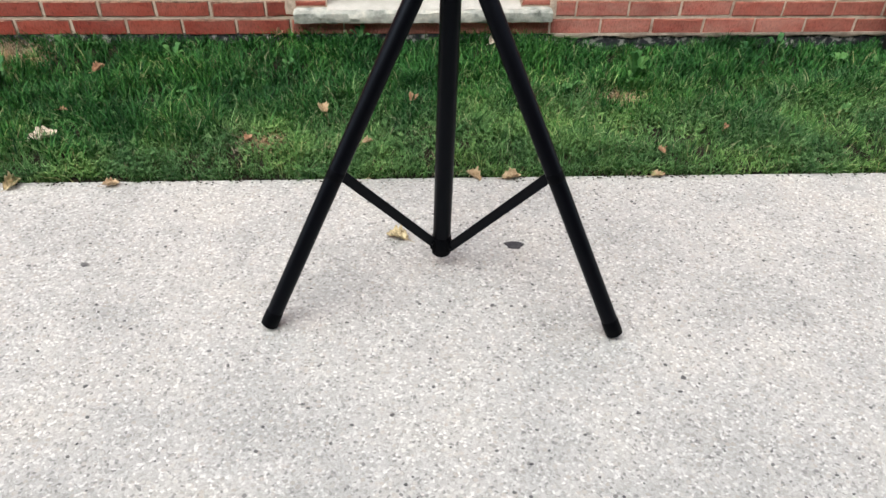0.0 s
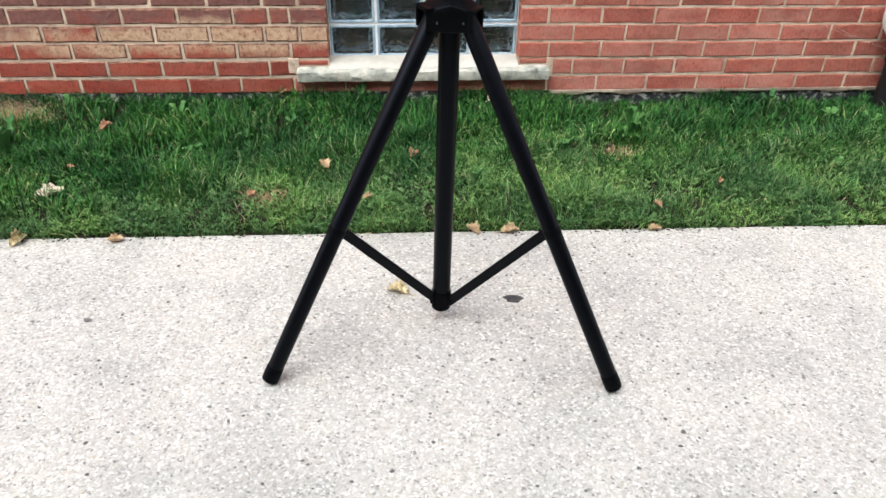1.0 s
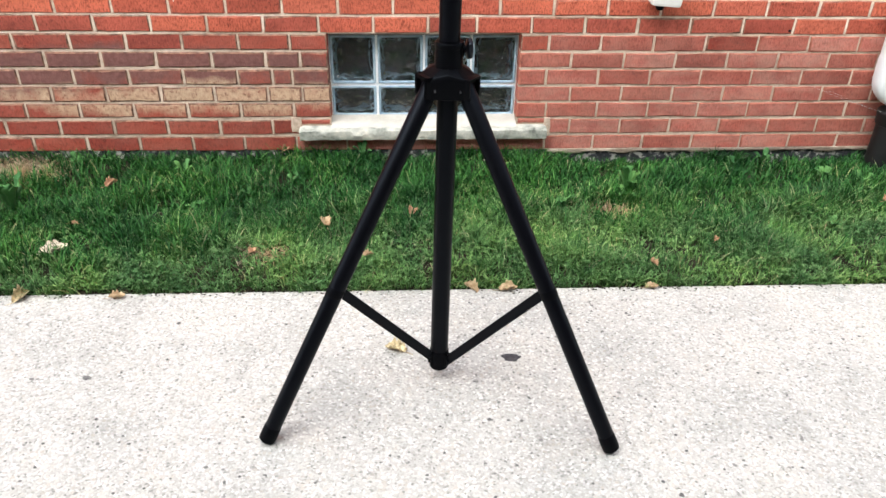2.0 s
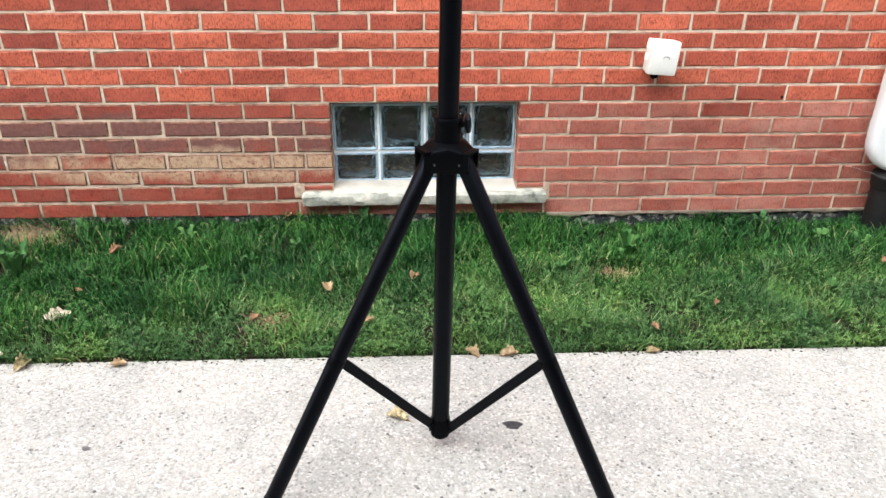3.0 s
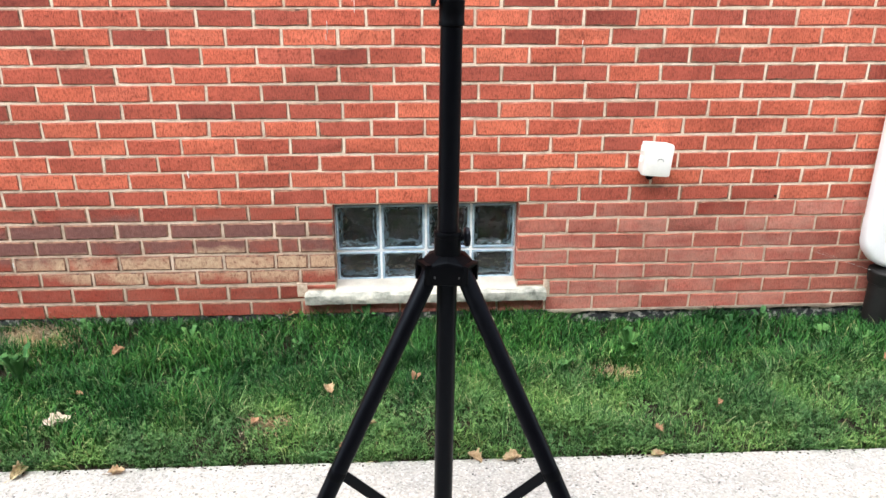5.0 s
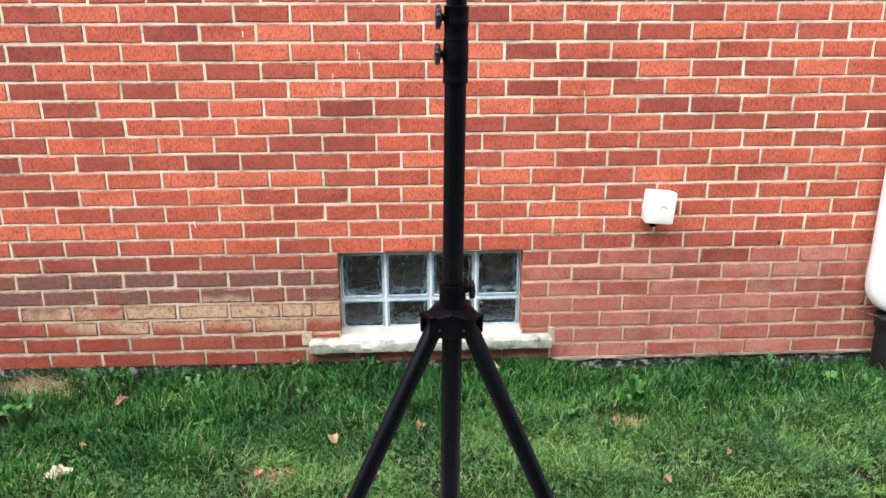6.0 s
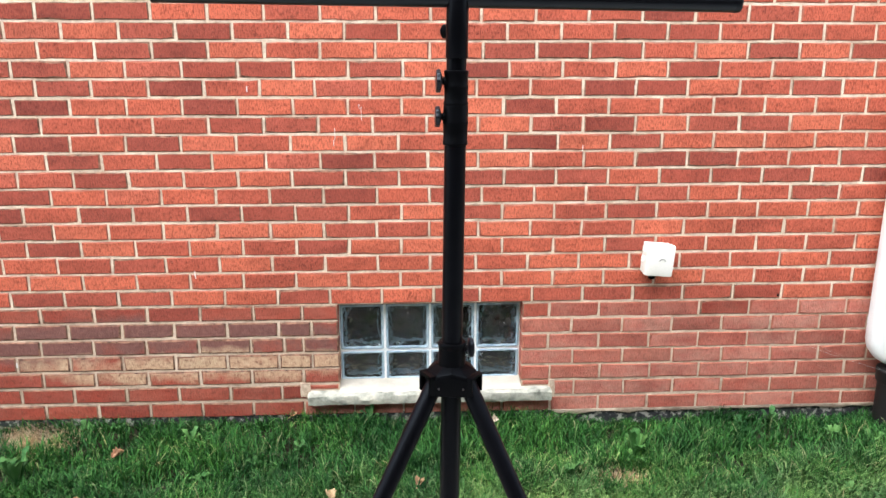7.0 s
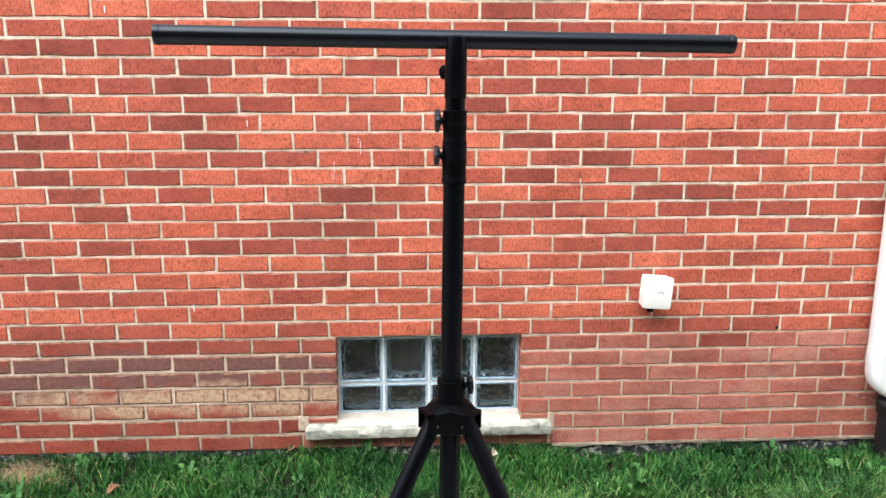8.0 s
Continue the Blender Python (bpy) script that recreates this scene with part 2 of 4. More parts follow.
def rim_glass_material():
    m, nt, b = shader("block_rim_glass", 0.12, 0, 0.6)
    v = place(nt)
    c = ramp(nt, noise_of(nt, v, 40, 3), [(0.3, (0.28, 0.41, 0.53)), (0.7, (0.57, 0.71, 0.81))])
    nt.links.new(c, b.inputs["Base Color"])
    b.inputs["Transmission Weight"].default_value = 0.25
    bump(nt, b, noise_of(nt, v, 60, 2), 0.2, 0.001)
    return m


rim_glass = rim_glass_material()


def pane_glass_material():
    m, nt, b = shader("wavy_block_glass", 0.03, 0, 0.5)
    b.inputs["Base Color"].default_value = (0.74, 0.80, 0.80, 1)
    b.inputs["Transmission Weight"].default_value = 1.0
    b.inputs["IOR"].default_value = 1.5
    v = place(nt, (1, 1, 0.8))
    n1 = noise_of(nt, v, 15, 2, 0.45)
    bump(nt, b, n1, 1.0, 0.06)
    return m


pane_glass = pane_glass_material()


def leaf_green_material(name, stops, rough=0.5, through_light=0.12):
    m, nt, b = shader(name, rough, 0, 0.12)
    r = piece_random(nt)
    c = ramp(nt, r, stops)
    v = place(nt)
    zone = ramp(nt, noise_of(nt, v, 4.2, 5), [(0.36, (0.48, 0.60, 0.62)), (0.5, (0.95, 0.97, 0.92)), (0.64, (1.35, 1.26, 1.0))])
    c = mix(nt, 0.9, c, zone, "MULTIPLY")
    nt.links.new(c, b.inputs["Base Color"])
    t = nt.nodes.new("ShaderNodeBsdfTranslucent")
    nt.links.new(c, t.inputs["Color"])
    mx = nt.nodes.new("ShaderNodeMixShader")
    mx.inputs[0].default_value = through_light
    nt.links.new(b.outputs[0], mx.inputs[1])
    nt.links.new(t.outputs[0], mx.inputs[2])
    nt.links.new(mx.outputs[0], nt.nodes["Material Output"].inputs["Surface"])
    return m


grass_green = leaf_green_material("grass_blade", [(0, (0.0058, 0.0300, 0.0082)), (0.35, (0.0165, 0.0750, 0.0180)), (0.7, (0.0420, 0.1540, 0.0340)), (0.93, (0.0800, 0.2250, 0.0600)), (1, (0.2697, 0.2782, 0.1500))])
lawn_green = leaf_green_material("short_lawn_blade", [(0, (0.0240, 0.0680, 0.0220)), (0.35, (0.0680, 0.1640, 0.0480)), (0.75, (0.1430, 0.2820, 0.0920)), (0.95, (0.2600, 0.4150, 0.1650)), (1, (0.5000, 0.4200, 0.2600))])
clover_green = leaf_green_material("clover_leaf", [(0, (0.0605, 0.1430, 0.0420)), (0.6, (0.1100, 0.2200, 0.0720)), (1, (0.1870, 0.3080, 0.1200))])
weed_green = leaf_green_material("weed_leaf", [(0, (0.050, 0.150, 0.048)), (1, (0.115, 0.255, 0.085))], 0.45)
straw = leaf_green_material("dry_straw", [(0, (0.20, 0.13, 0.08)), (0.5, (0.38, 0.27, 0.18)), (1, (0.56, 0.46, 0.34))], 0.8, 0.2)


def dry_leaf_material(name, a, c):
    m, nt, b = shader(name, 0.75, 0, 0.25)
    v = place(nt)
    col = ramp(nt, noise_of(nt, v, 60, 4), [(0.3, a), (0.62, c), (0.8, tuple(min(1, 1.25 * x) for x in c))])
    nt.links.new(col, b.inputs["Base Color"])
    bump(nt, b, noise_of(nt, v, 150, 3), 0.5, 0.002)
    return m


leaf_tan = dry_leaf_material("dry_leaf_tan", (0.25, 0.15, 0.075), (0.52, 0.38, 0.23))
leaf_pale = dry_leaf_material("dry_leaf_pale", (0.42, 0.33, 0.24), (0.72, 0.62, 0.50))
leaf_rust = dry_leaf_material("dry_leaf_rust", (0.22, 0.11, 0.06), (0.46, 0.27, 0.16))
leaf_yellow = dry_leaf_material("dry_leaf_yellow", (0.13, 0.085, 0.035), (0.70, 0.58, 0.35))


# ---- building helpers ----
def part(name, bm, material, parent=None, label="", smooth=True):
    """Link a bmesh as one mesh object, under a thing or a part."""
    me = bpy.data.meshes.new(name)
    bmesh.ops.recalc_face_normals(bm, faces=bm.faces[:])
    bm.to_mesh(me)
    bm.free()
    me.materials.append(material)
    if smooth:
        me.polygons.foreach_set("use_smooth", [True] * len(me.polygons))
        me.set_sharp_from_angle(angle=radians(35))
    ob = new(name, me)
    ob.parent = parent
    if label:
        tagged(ob, label)
    return ob


def empty(name, m, label="", category="", kind="", group=""):
    ob = new(name)
    ob.empty_display_size = 0.05
    ob.matrix_basis = m
    return tagged(ob, label, category, group, kind)


def box(bm, lo, hi, m=Matrix(), bevel=0.0):
    r = bmesh.ops.create_cube(bm, size=1.0)
    vs = r["verts"]
    for v in vs:
        v.co = m @ Vector([(a + b) / 2 + c * (b - a) for a, b, c in zip(lo, hi, v.co)])
    if bevel:
        es = list({e for v in vs for e in v.link_edges})
        bmesh.ops.bevel(bm, geom=es, offset=bevel, segments=2, affect="EDGES", profile=0.6)
    return bm


def lathe(bm, profile, m=Matrix(), segs=28):
    """A turned form round z from (radius, height) pairs, closed at both ends."""
    rings = []
    for r, z in profile:
        rings.append([bm.verts.new(m @ Vector((r * math.cos(2 * math.pi * i / segs), r * math.sin(2 * math.pi * i / segs), z))) for i in range(segs)])
    for a, b in zip(rings, rings[1:]):
        for i in range(segs):
            bm.faces.new((a[i], a[(i + 1) % segs], b[(i + 1) % segs], b[i]))
    bm.faces.new(rings[0][::-1])
    bm.faces.new(rings[-1])
    return bm


def axis(p0, p1, spin=0.0):
    """A frame at p0 whose z points to p1."""
    d = Vector(p1) - Vector(p0)
    return Matrix.Translation(p0) @ d.to_track_quat("Z", "Y").to_matrix().to_4x4() @ Matrix.Rotation(spin, 4, "Z")


def sweep(bm, path, section):
    """Carry a closed section (offsets along side and up vectors) along points in the x-z plane."""
    rings = []
    for i, p in enumerate(path):
        a, b = path[max(0, i - 1)], path[min(len(path) - 1, i + 1)]
        d = (Vector(b) - Vector(a)).normalized()
        side = Vector((d.z, 0, -d.x))
        rings.append([bm.verts.new(Vector(p) + side * u + Vector((0, 1, 0)) * w) for u, w in section])
    n = len(section)
    for a, b in zip(rings, rings[1:]):
        for i in range(n):
            bm.faces.new((a[i], a[(i + 1) % n], b[(i + 1) % n], b[i]))
    bm.faces.new(rings[0][::-1])
    bm.faces.new(rings[-1])
    return bm


def mesh_from(name, verts, faces, material, kind_smooth=False):
    """A large joined mesh from arrays: faces is a list of index arrays of equal width."""
    me = bpy.data.meshes.new(name)
    me.vertices.add(len(verts))
    me.vertices.foreach_set("co", np.asarray(verts, dtype=np.float32).ravel())
    loops = np.concatenate([f.ravel() for f in faces]).astype(np.int32)
    sizes = np.concatenate([np.full(len(f), f.shape[1], dtype=np.int32) for f in faces])
    me.loops.add(len(loops))
    me.loops.foreach_set("vertex_index", loops)
    me.polygons.add(len(sizes))
    me.polygons.foreach_set("loop_start", np.concatenate([[0], np.cumsum(sizes)[:-1]]).astype(np.int32))
    me.update(calc_edges=True)
    me.validate()
    me.materials.append(material)
    if kind_smooth:
        me.polygons.foreach_set("use_smooth", [True] * len(me.polygons))
    return new(name, me)


# ---- ground, pavement, lawn bed ----
EDGE = -0.868      # where the pavement meets the lawn, at x = 0
SKEW = -0.0105     # the edge is not quite in line with the wall
bm = bmesh.new()
bmesh.ops.create_grid(bm, x_segments=2, y_segments=2, size=60)
for v in bm.verts:
    v.co.z = -0.14
ground = part("ground", bm, soil)
tagged(ground, "bare dark earth under the lawn and pavement", "ground", kind="structure")

bm = bmesh.new()
box(bm, (-7, -5.195, -0.12), (7, EDGE, 0.0), bevel=0.006)
for v in bm.verts:
    if v.co.y > -2:
        v.co.y += SKEW * v.co.x
pavement = part("pavement", bm, concrete)
tagged(pavement, "light beige exposed-aggregate concrete pavement with worn edge", "pavement", kind="structure")


def bed_height(x, y):
    """The soil of the lawn: it rises from the pavement's edge to the wall."""
    u = min(1.0, max(0.0, (y - EDGE) / -EDGE))
    return -0.022 + 0.035 * min(1.0, u * 9) + (0.016 + (0.040 if x < 0.30 else 0.040 * max(0.0, 1 - (x - 0.30) / 0.3)) * u) * u + 0.012 * noise.noise(Vector((x * 3.1, y * 3.1, 0.0)))


bm = bmesh.new()
nx, ny = 160, 34
grid = [[bm.verts.new((-3.4 + 6.8 * i / nx, EDGE + 0.004 + (0.03 - EDGE) * j / ny, 0)) for i in range(nx + 1)] for j in range(ny + 1)]
for row in grid:
    for v in row:
        v.co.z = bed_height(v.co.x, v.co.y)
        v.co.y += SKEW * v.co.x * min(1.0, v.co.y / EDGE)
for j in range(ny):
    for i in range(nx):
        bm.faces.new((grid[j][i], grid[j][i + 1], grid[j + 1][i + 1], grid[j + 1][i]))
lawn_bed = part("lawn_bed", bm, soil)
tagged(lawn_bed, "dark soil bed of the lawn strip along the wall", "soil", kind="structure")

# an unseen wall added behind the viewer: blocks low sky, darkens reflections
bm = bmesh.new()
box(bm, (-9, -5.5, -0.2), (9, -5.2, 5.2))
tagged(part("unseen_wall", bm, far_wall, smooth=False), "unseen plain brown wall added behind the camera to block low skylight", "wall", kind="structure")

# ---- wall with its opening ----
C, K0 = 0.0677, 0.61      # the course module; middle of the course over the window
X0, X1 = -3.2, 3.2
OPEN = (-0.481, 0.264, 0.212, 0.577)
FOOT = 0.61 - 7.5 * C - 0.006
TOP = K0 + 29.5 * 0.9935 * C
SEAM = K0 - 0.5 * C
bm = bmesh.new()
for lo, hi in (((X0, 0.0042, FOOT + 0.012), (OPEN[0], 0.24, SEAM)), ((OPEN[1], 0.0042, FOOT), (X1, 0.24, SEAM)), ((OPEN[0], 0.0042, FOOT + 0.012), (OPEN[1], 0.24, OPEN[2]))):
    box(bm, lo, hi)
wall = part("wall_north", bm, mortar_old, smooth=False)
bm = bmesh.new()
box(bm, (X0, 0.0042, SEAM), (X1, 0.24, TOP))
part("upper_masonry", bm, mortar, wall, smooth=False)
tagged(wall, "red brick house wall with cream mortar joints and some dark and salt-stained bricks", "wall", kind="structure")
bm = bmesh.new()
box(bm, (X0, 0.006, -0.3), (OPEN[1], 0.24, FOOT + 0.010))
box(bm, (OPEN[1] + 0.002, 0.006, -0.3), (X1, 0.24, FOOT - 0.006))
foundation = part("foundation", bm, tar, smooth=False)
tagged(foundation, "black tar-coated foundation with flaking patches under the brick wall", "foundation", kind="structure")
bm = bmesh.new()
cols = []
for i in range(181):
    x = 0.40 + (X1 - 0.40) * i / 180
    a, w = noise.noise(Vector((x * 9, 0.0, 4.0))), noise.noise(Vector((x * 31, 0.0, 8.0)))
    cols.append([bm.verts.new((x, y, z)) for y, z in ((0.05, FOOT + 0.004), (-0.003 - 0.002 * w, FOOT + 0.003), (-0.005 - 0.003 * w, FOOT - 0.006 + 0.004 * w), (-0.002, FOOT - 0.012 - 0.010 * a + 0.004 * w), (0.05, FOOT - 0.012))])
for a, q in zip(cols, cols[1:]):
    for k in range(5):
        bm.faces.new((a[k], a[(k + 1) % 5], q[(k + 1) % 5], q[k]))
bm.faces.new(cols[0])
bm.faces.new(cols[-1][::-1])
ledge = part("trim", bm, mortar_damp)
tagged(ledge, "thin cream mortar line under the lowest bricks", "trim", kind="structure")
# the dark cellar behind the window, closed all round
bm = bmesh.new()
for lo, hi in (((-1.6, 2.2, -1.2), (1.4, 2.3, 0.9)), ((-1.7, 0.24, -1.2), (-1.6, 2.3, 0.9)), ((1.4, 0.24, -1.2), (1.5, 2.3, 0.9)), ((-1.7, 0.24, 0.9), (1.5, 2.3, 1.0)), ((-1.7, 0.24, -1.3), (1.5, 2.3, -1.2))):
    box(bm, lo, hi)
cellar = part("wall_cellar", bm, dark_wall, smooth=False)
tagged(cellar, "plain dark cellar walls behind the glass-block window", "wall", kind="structure")

# ---- glass-block window ----
window = empty("window_1", Matrix.Translation((-0.1085, 0.0, 0.212)), "glass-block cellar window of eight clear wavy blocks with white joints", "window", "structure")
PITCH, WIN_Y = 0.1862, 0.062
bm = bmesh.new()
box(bm, (-0.3722, WIN_Y + 0.006, -0.001), (-0.3640, 0.15, 0.364))
box(bm, (0.3640, WIN_Y + 0.006, -0.001), (0.3722, 0.15, 0.364))
for i in (-1, 0, 1):
    box(bm, (i * PITCH - 0.0045, WIN_Y + 0.002, 0.004), (i * PITCH + 0.0045, 0.15, 0.355))
for z0, z1 in ((-0.001, 0.012), (0.138, 0.148), (0.341, 0.3445)):
    box(bm, (-0.3639, WIN_Y + 0.0052, z0), (0.3639, 0.149, z1))
part("joint_grid", bm, joint_white, window, "white mortar joints between the glass blocks", smooth=False)


bm = bmesh.new()
box(bm, (-0.3722, WIN_Y - 0.012, 0.3448), (0.3722, 0.148, 0.3648), bevel=0.003)
part("head_joint", bm, head_shade, window, "mortar strip over the blocks, coloured dark with the head's shade", smooth=False)


def glass_block(x, z, w, h, seed):
    rnd = random.Random(seed)
    bm = bmesh.new()
    r = 0.0105
    def ring(inset, y):
        a, c = w / 2 - inset, h / 2 - inset
        pts, k = [], 5
        rad = 0.008
        for cx, cz, a0 in ((a - rad, c - rad, 0), (-a + rad, c - rad, 90), (-a + rad, -c + rad, 180), (a - rad, -c + rad, 270)):
            for q in range(k):
                t = radians(a0 + 90 * q / (k - 1))
                pts.append(bm.verts.new((x + cx + rad * math.cos(t), y, z + cz + rad * math.sin(t))))
        return pts
    rings = [ring(0.0, WIN_Y + 0.09), ring(0.0, WIN_Y + 0.004), ring(0.003, WIN_Y), ring(r - 0.003, WIN_Y + 0.001), ring(r, WIN_Y + 0.006), ring(r + 0.001, WIN_Y + 0.09)]
    n = len(rings[0])
    for a, c in zip(rings, rings[1:]):
        for i in range(n):
            bm.faces.new((a[i], a[(i + 1) % n], c[(i + 1) % n], c[i]))
    block = part("glass_block", bm, rim_glass, window)
    for depth in (0.008, 0.074):
        bm = bmesh.new()
        m, off = 18, rnd.uniform(0, 40)
        a, c = w / 2 - r - 0.0005, h / 2 - r - 0.0005
        sheets = []
        for side in (0.0, 0.005):
            sheet = []
            for j in range(m + 1):
                line = []
                for i in range(m + 1):
                    wave = noise.noise(Vector((i * 0.55 + off, j * 0.5, side * 90)))
                    near = max(0.0, 1 - min(i, m - i, j, m - j) / (2.6 + 1.4 * wave))
                    line.append(bm.verts.new((x - a + 2 * a * i / m, WIN_Y + depth + side + 0.0040 * wave + (0.012 * near * near if side else 0.0), z - c + 2 * c * j / m)))
                sheet.append(line)
            sheets.append(sheet)
        for s in sheets:
            for j in range(m):
                for i in range(m):
                    bm.faces.new((s[j][i], s[j][i + 1], s[j + 1][i + 1], s[j + 1][i]))
        f, g = sheets
        rim = [(0, i) for i in range(m)] + [(j, m) for j in range(m)] + [(m, i) for i in range(m, 0, -1)] + [(j, 0) for j in range(m, 0, -1)]
        for (j, i), (j2, i2) in zip(rim, rim[1:] + rim[:1]):
            bm.faces.new((f[j][i], f[j2][i2], g[j2][i2], g[j][i]))
        part("pane", bm, pane_glass, block)


for row, (z0, z1) in enumerate(((0.012, 0.138), (0.148, 0.341))):
    for i in range(4):
        glass_block((i - 1.5) * PITCH, (z0 + z1) / 2, PITCH - 0.0092, z1 - z0, 10 * row + i)

# weathered sill: uneven stone with a cement wash behind its nose
bm = bmesh.new()
m_, q_ = 90, [(0.055, -0.002), (-0.030, -0.006), (-0.040, -0.013), (-0.043, -0.030), (-0.038, -0.050), (-0.026, -0.056), (0.055, -0.056)]
cols = []
for i in range(m_ + 1):
    x = -0.4985 + 0.993 * i / m_
    j1 = noise.noise(Vector((x * 26, 0.3, 2.0)))
    cols.append([bm.verts.new((x + (0.004 * noise.noise(Vector((k, 5.0, i // 90))) if i in (0, m_) else 0), y + (0.006 * noise.noise(Vector((x * 34, k * 0.9, 7.0))) + 0.004 * j1 if 0 < k < 6 else 0), z + 0.004 * noise.noise(Vector((x * 22, k * 1.3, 3.0))) - (0.004 if i in (0, m_) and k < 3 else 0))) for k, (y, z) in enumerate(q_)])
for a, c in zip(cols, cols[1:]):
    for k in range(len(q_)):
        k2 = (k + 1) % len(q_)
        bm.faces.new((a[k], a[k2], c[k2], c[k]))
bm.faces.new(cols[0])
bm.faces.new(cols[-1][::-1])
part("window_sill", bm, sill_stone, window, "chipped grey-green and cream stone sill")
bm = bmesh.new()
cols = []
for i in range(61):
    x = -0.372 + 0.744 * i / 60
    w = 0.003 * noise.noise(Vector((x * 30, 1.0, 9.0)))
    cols.append([bm.verts.new((x, y, z)) for y, z in ((0.070, 0.020), (0.030, 0.010 + w), (-0.016 + 2 * w, 0.002 + w), (-0.024 + 3 * w, -0.004), (0.070, -0.004))])
for a, c in zip(cols, cols[1:]):
    for k in range(5):
        bm.faces.new((a[k], a[(k + 1) % 5], c[(k + 1) % 5], c[k]))
bm.faces.new(cols[0])
bm.faces.new(cols[-1][::-1])
part("cement_wash", bm, cement_white, window, "cream cement slope under the blocks")
for x0, x1, z0, z1 in ((-0.532, -0.490, -0.030, 0.030), (0.486, 0.514, -0.052, 0.026)):
    bm = bmesh.new()
    box(bm, (x0, -0.003, z0), (x1, 0.02, z1), bevel=0.002)
    bmesh.ops.subdivide_edges(bm, edges=bm.edges[:], cuts=3, use_grid_fill=True)
    for v in bm.verts:
        v.co += 0.004 * noise.noise_vector(v.co * 60)
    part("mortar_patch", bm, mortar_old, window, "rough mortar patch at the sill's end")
bm = bmesh.new()
box(bm, (-0.385, 0.010, 0.3655), (0.385, 0.10, 0.372), bevel=0.001)
part("lintel", bm, rust_steel, window, "rusty steel lintel edge")

# ---- lighting stand ----
LEAN_DEG = 0.7
stand = empty("lighting_stand", pose(-0.117, -1.284, 0, 0, LEAN_DEG, 0), "tall black steel tripod stand with crossbar, standing on the pavement", "stand")

bm = bmesh.new()
lathe(bm, [(0.0205, 0.050), (0.0230, 0.053), (0.0230, 0.800)])
part("lower_pole", bm, black_steel, stand)
bm = bmesh.new()
lathe(bm, [(0.0225, 0.040), (0.0252, 0.043), (0.0252, 0.096), (0.0236, 0.099)])
for a in (207, 324, 86):
    c, s = math.cos(radians(a)), math.sin(radians(a))
    for w in (-0.0085, 0.0065):
        box(bm, (0.016, w, 0.056), (0.0285, w + 0.002, 0.090), Matrix.Rotation(radians(a), 4, "Z"), 0.0008)
part("base_collar", bm, black_plastic, stand, "black bracket that holds the three braces")

# hub: six-sided casting with three lugs, its top sloping up to the collar
bm = bmesh.new()


def hub_ring(r, half, z, peak):
    """Two points at each lug and one between lugs, raised by peak."""
    flat = []
    for a in (207, 324, 86):
        t = radians(a)
        d, n = Vector((math.cos(t), math.sin(t), z)), Vector((-math.sin(t), math.cos(t), 0))
        d = Vector((d.x * r, d.y * r, z))
        flat += [d - n * half, d + n * half]
    pts = []
    for i in range(0, 6, 2):
        mid = (flat[i + 1] + flat[(i + 2) % 6]) / 2 + Vector((0, 0, peak))
        pts += [bm.verts.new(flat[i]), bm.verts.new(flat[i + 1]), bm.verts.new(mid)]
    return pts


order = [hub_ring(0.044, 0.020, 0.800, 0.0), hub_ring(0.055, 0.0225, 0.802, 0.0), hub_ring(0.058, 0.0235, 0.840, 0.007), hub_ring(0.055, 0.022, 0.848, 0.009), hub_ring(0.028, 0.0155, 0.863, 0.002)]
for a, c in zip(order, order[1:]):
    for i in range(9):
        bm.faces.new((a[i], a[(i + 1) % 9], c[(i + 1) % 9], c[i]))
bm.faces.new(order[0][::-1])
bm.faces.new(order[-1])
bmesh.ops.bevel(bm, geom=bm.edges[:], offset=0.002, segments=2, affect="EDGES", profile=0.6)
hub = part("hub", bm, black_plastic, stand, "moulded black leg bracket")
for a in (207, 324, 86):
    for side in (-1, 1):
        t = radians(a)
        d, n = Vector((math.cos(t), math.sin(t), 0)), Vector((-math.sin(t), math.cos(t), 0))
        p = d * 0.046 + n * side * 0.0242 + Vector((0, 0, 0.822))
        bm = bmesh.new()
        lathe(bm, [(0.0045, -0.002), (0.0045, 0.0035), (0.003, 0.0048)], axis(p, p + n * side), 12)
        part("bolt", bm, bolt_steel, hub, "small steel bolt")
    # upright ribs of the lug
    bm = bmesh.new()
    m = Matrix.Rotation(radians(a), 4, "Z")
    for w in (-0.0235, 0.0185):
        box(bm, (0.046, w, 0.806), (0.067, w + 0.005, 0.848), m, 0.0015)
    box(bm, (0.046, -0.0235, 0.843), (0.067, 0.0235, 0.849), m, 0.0015)
    part("lug", bm, black_plastic, hub)

